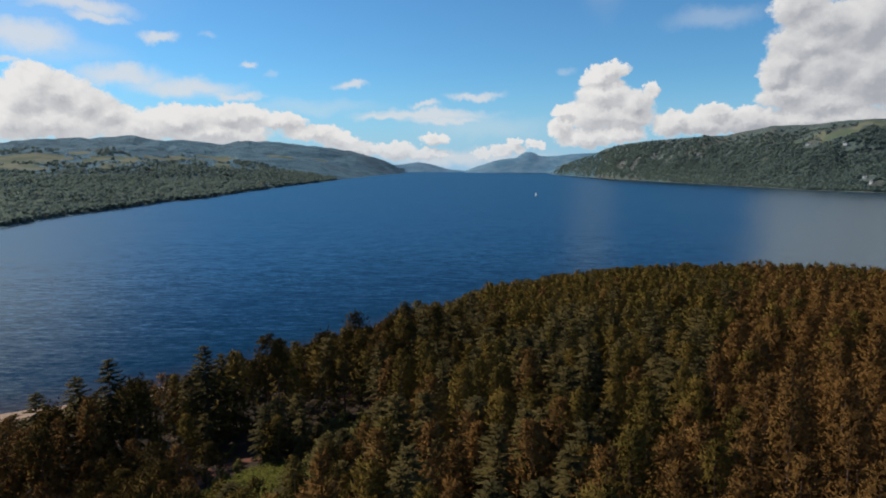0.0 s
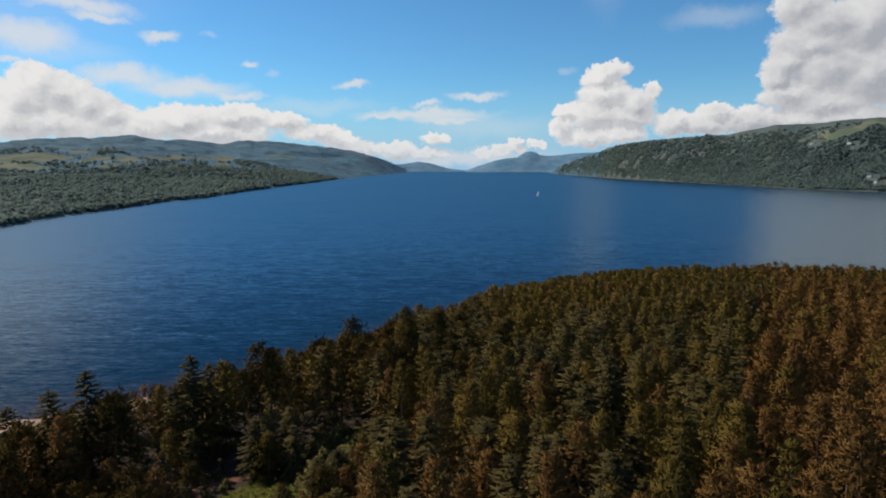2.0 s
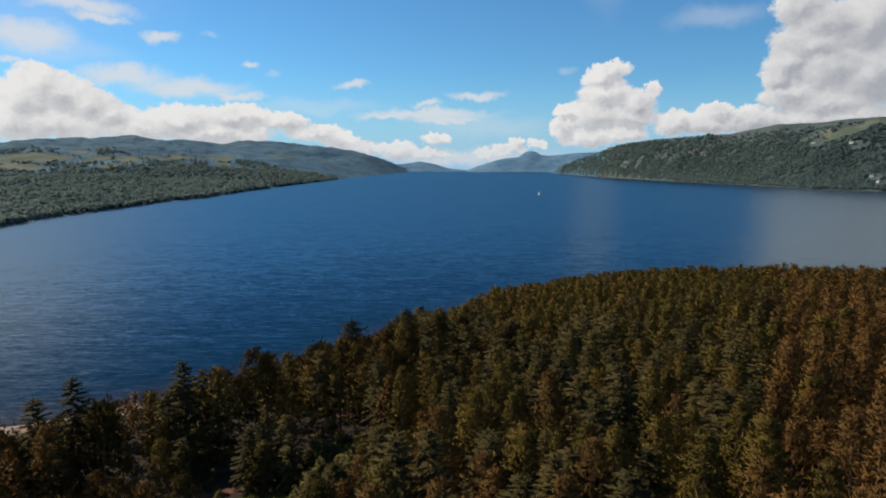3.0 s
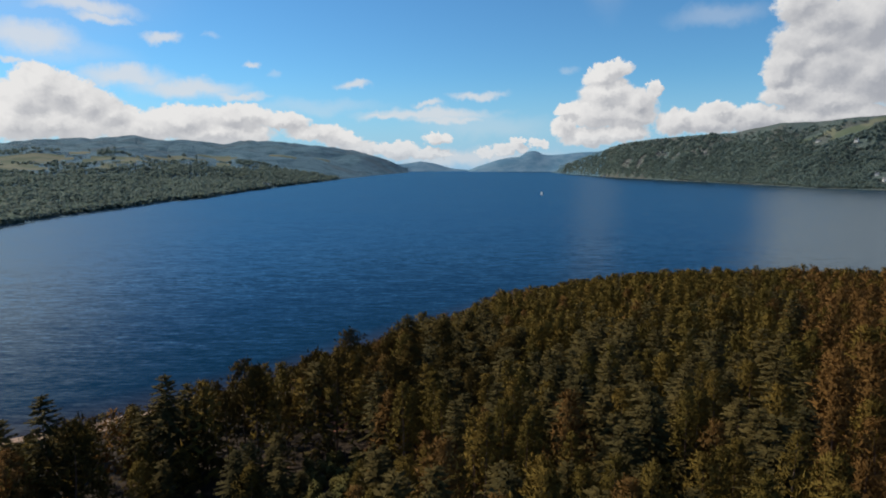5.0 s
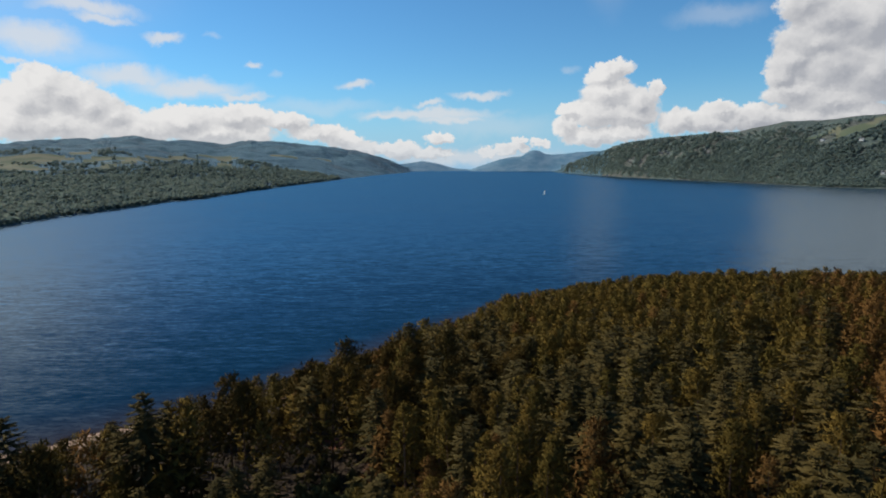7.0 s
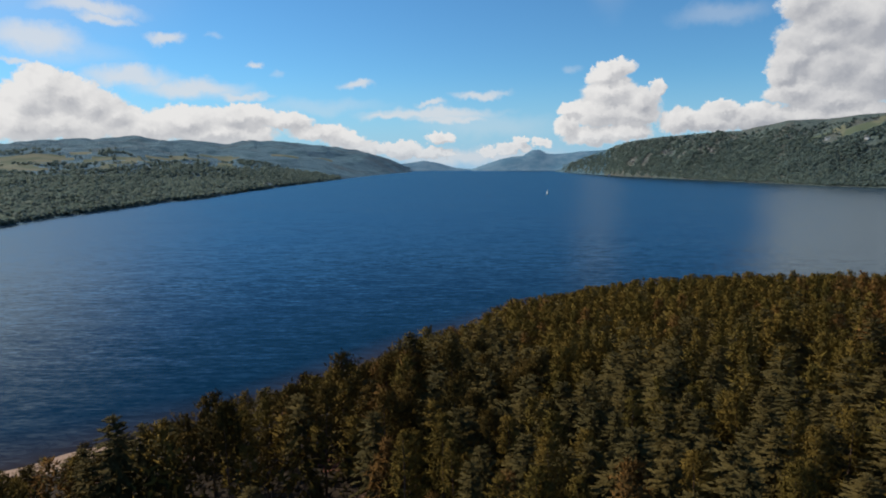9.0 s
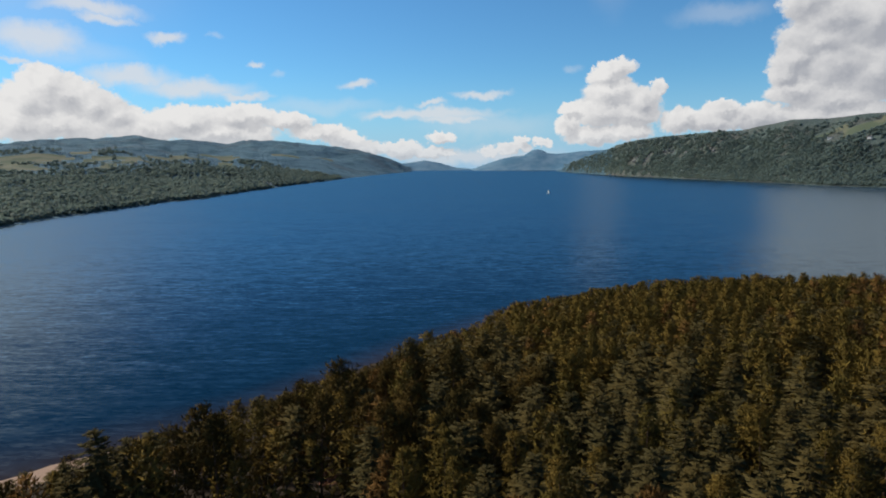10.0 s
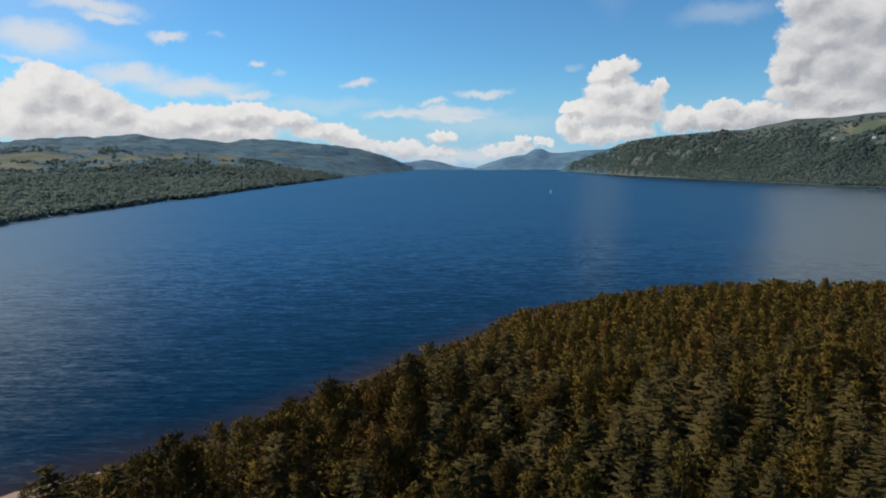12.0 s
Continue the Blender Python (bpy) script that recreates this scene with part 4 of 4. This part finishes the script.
def house(length, place, turn):
    """A long whitewashed house with gables, a slate roof, chimneys, windows and a door."""
    ob = new("farmhouse")
    length *= 0.75
    w, wall_h, ridge = 6.0, 4.0, 6.6
    bm = bmesh.new()
    prof = [(-w / 2, -2.0), (w / 2, -2.0), (w / 2, wall_h), (0, ridge - 0.15), (-w / 2, wall_h)]
    ends = [[bm.verts.new((x, y, z)) for y, z in prof] for x in (-length / 2, length / 2)]
    bm.faces.new(ends[0][::-1])
    bm.faces.new(ends[1])
    for i in range(5):
        j = (i + 1) % 5
        bm.faces.new((ends[0][i], ends[0][j], ends[1][j], ends[1][i]))
    bmesh.ops.recalc_face_normals(bm, faces=bm.faces)
    part("wall", from_bm("wall", bm, whitewash), ob)
    bm = bmesh.new()
    rows = [(-w / 2 - 0.4, wall_h - 0.3), (0, ridge), (w / 2 + 0.4, wall_h - 0.3)]
    for thick in (0.05, 0.32):
        for x in (-length / 2 - 0.3, length / 2 + 0.3):
            for y, z in rows:
                bm.verts.new((x, y, z + thick))
    bm.verts.ensure_lookup_table()
    v = bm.verts
    for f in ((0, 1, 4, 3), (1, 2, 5, 4), (6, 9, 10, 7), (7, 10, 11, 8), (0, 3, 9, 6), (2, 8, 11, 5), (0, 6, 7, 1), (1, 7, 8, 2), (3, 4, 10, 9), (4, 5, 11, 10)):
        bm.faces.new([v[k] for k in f])
    bmesh.ops.recalc_face_normals(bm, faces=bm.faces)
    roof = part("roof", from_bm("roof", bm, slate), ob, "grey slate roof")
    for x in (-length / 2 + 0.7, length / 2 - 0.7):
        part("chimney", from_bm("chimney", box_bm(x - 0.45, x + 0.45, -0.6, 0.6, ridge - 0.6, ridge + 1.5, 0.05), whitewash), roof)
    n = max(3, int(length // 4))
    for k in range(n):
        x = -length / 2 + (k + 0.5) * length / n
        if k == n // 2:
            part("door", from_bm("door", box_bm(x - 0.5, x + 0.5, -w / 2 - 0.06, -w / 2 + 0.1, 0, 2.1, 0.02), slate), ob, "dark front door")
        else:
            part("window", from_bm("window", box_bm(x - 0.55, x + 0.55, -w / 2 - 0.05, -w / 2 + 0.1, 1.0, 2.4, 0.03), dark_pane), ob)
    ob.matrix_basis = pose(*place, 0, 0, turn)
    return tagged(ob, "long whitewashed farmhouse with a grey slate roof on a hillside", "house", "houses on the slopes")


for (a, e, length, turn), (x, y, z) in zip(HOUSES, HOUSE_SPOTS):
    house(length * 0.8, (x, y, z + 0.3), turn - a * 0.5)


def rock(place, seed):
    """A cracked, angular outcrop."""
    g = np.random.default_rng(seed)
    bm = bmesh.new()
    bmesh.ops.create_icosphere(bm, subdivisions=2, radius=1.0)
    cuts = [(unit(g.normal(0, 1, 3)), g.uniform(0.45, 0.8)) for _ in range(9)]
    for v in bm.verts:
        p = np.array(v.co)
        for n, d in cuts:
            over = float(p @ n) - d
            if over > 0:
                p = p - n * over * 0.9
        v.co = Vector(p * [1.0, 0.7, 0.8] + g.normal(0, 0.03, 3))
    ob = new("rock_outcrop", from_bm("rock_outcrop", bm, stone))
    k = g.uniform(4.5, 9.5)
    ob.matrix_basis = pose(*place, *g.uniform(-15, 15, 2), g.uniform(0, 360)) @ Matrix.Diagonal((k, k, k * 0.85, 1))
    return tagged(ob, "pale weathered rock outcrop among hillside trees", "rock", "rocks on the hillside")


for k, spot in enumerate(ROCK_SPOTS):
    rock(spot, 300 + k)


def sailing_boat(x, y, turn):
    ob = new("sailing_boat")
    bm = bmesh.new()
    rings = []
    for u in np.linspace(0, 1, 9):
        half = 1.45 * math.sin(math.pi * min(1.0, 0.16 + u * 0.84)) ** 0.7 + 0.02
        rings.append([bm.verts.new(((u - 0.5) * 9.0, half * math.cos(t), 0.95 + 0.25 * (1 - u) - 1.35 * math.sin(t))) for t in np.linspace(0, math.pi, 7)])
    for a, b in zip(rings, rings[1:]):
        for i in range(6):
            bm.faces.new((a[i], a[i + 1], b[i + 1], b[i]))
        bm.faces.new((a[0], b[0], b[6], a[6]))
    bm.faces.new(rings[0])
    bm.faces.new(rings[-1][::-1])
    bmesh.ops.recalc_face_normals(bm, faces=bm.faces)
    part("hull", from_bm("hull", bm, gelcoat), ob, "white moulded hull")
    part("cabin", from_bm("cabin", box_bm(-2.2, 1.0, -0.7, 0.7, 0.9, 1.6, 0.15), gelcoat), ob)
    bm = bmesh.new()
    bmesh.ops.create_cone(bm, cap_ends=True, segments=8, radius1=0.10, radius2=0.06, depth=11.0, matrix=Matrix.Translation((-0.6, 0, 6.3)))
    part("mast", from_bm("mast", bm, alloy), ob)
    bm = bmesh.new()
    bmesh.ops.create_cone(bm, cap_ends=True, segments=8, radius1=0.07, radius2=0.07, depth=4.2, matrix=Matrix.Translation((1.5, 0, 2.3)) @ Matrix.Rotation(radians(90), 4, "Y"))
    part("boom", from_bm("boom", bm, alloy), ob)
    for name, foot, tip, clew in (("mainsail", (-0.45, 0, 2.45), (-0.45, 0, 11.5), (3.5, 0, 2.45)), ("jib", (-4.3, 0, 1.4), (-0.75, 0, 10.2), (-0.9, 0, 1.8))):
        bm = bmesh.new()
        n, grid = 7, {}
        for i in range(n + 1):
            for j in range(n + 1 - i):
                a, b = i / n, j / n
                p = Vector(foot) * (1 - a - b) + Vector(tip) * a + Vector(clew) * b
                p.y += 0.55 * 4 * b * (1 - a - b) + 0.3 * a * b
                grid[i, j] = bm.verts.new(p)
        for i in range(n):
            for j in range(n - i):
                bm.faces.new((grid[i, j], grid[i, j + 1], grid[i + 1, j]))
                if i + j < n - 1:
                    bm.faces.new((grid[i, j + 1], grid[i + 1, j + 1], grid[i + 1, j]))
        bmesh.ops.solidify(bm, geom=bm.faces[:], thickness=0.02)
        part(name, from_bm(name, bm, sailcloth), ob, "white sailcloth")
    ob.matrix_basis = pose(x, y, -0.25, 0, 0, turn) @ Matrix.Diagonal((0.75, 0.75, 0.75, 1))
    tagged(ob, "small white sailing boat with its sails up on the lake", "boat")


sailing_boat(195.0, 1256.0, 35)


def bracken():
    """Low green fern and grass over the open glade."""
    g = np.random.default_rng(41)
    a, b, w, h = GLADES[0]
    n = 15000
    t, q = g.uniform(0, 2 * np.pi, n), np.sqrt(g.random(n))
    x, y = a + np.cos(t) * q * w * 1.1, b + np.sin(t) * q * h * 1.1
    z = land(x, y)[0] + 0.05 + 0.5 * (fractal(x / 1.6, y / 1.6, 2) + 0.4)
    d = unit(np.stack([g.normal(0, 1, n), g.normal(0, 1, n), g.uniform(0.1, 0.9, n)], -1))
    side = unit(np.cross(d, [0, 0, 1.0]))
    V, F = blades(np.stack([x, y, z], -1), d, side, g.uniform(0.4, 0.9, n), g.uniform(0.15, 0.35, n))
    V, F, N = swell(V, F, unit(np.repeat(g.normal(0, 0.35, (n, 3)) + [0, 0, 1.0], 3, axis=0)), 0.3)
    me = mesh_object("bracken", V, F, [needles["bracken"]], normals=N)
    tagged(new("bracken", me), "low yellow-green bracken and grass in a forest glade", "bracken", kind="stuff")


bracken()
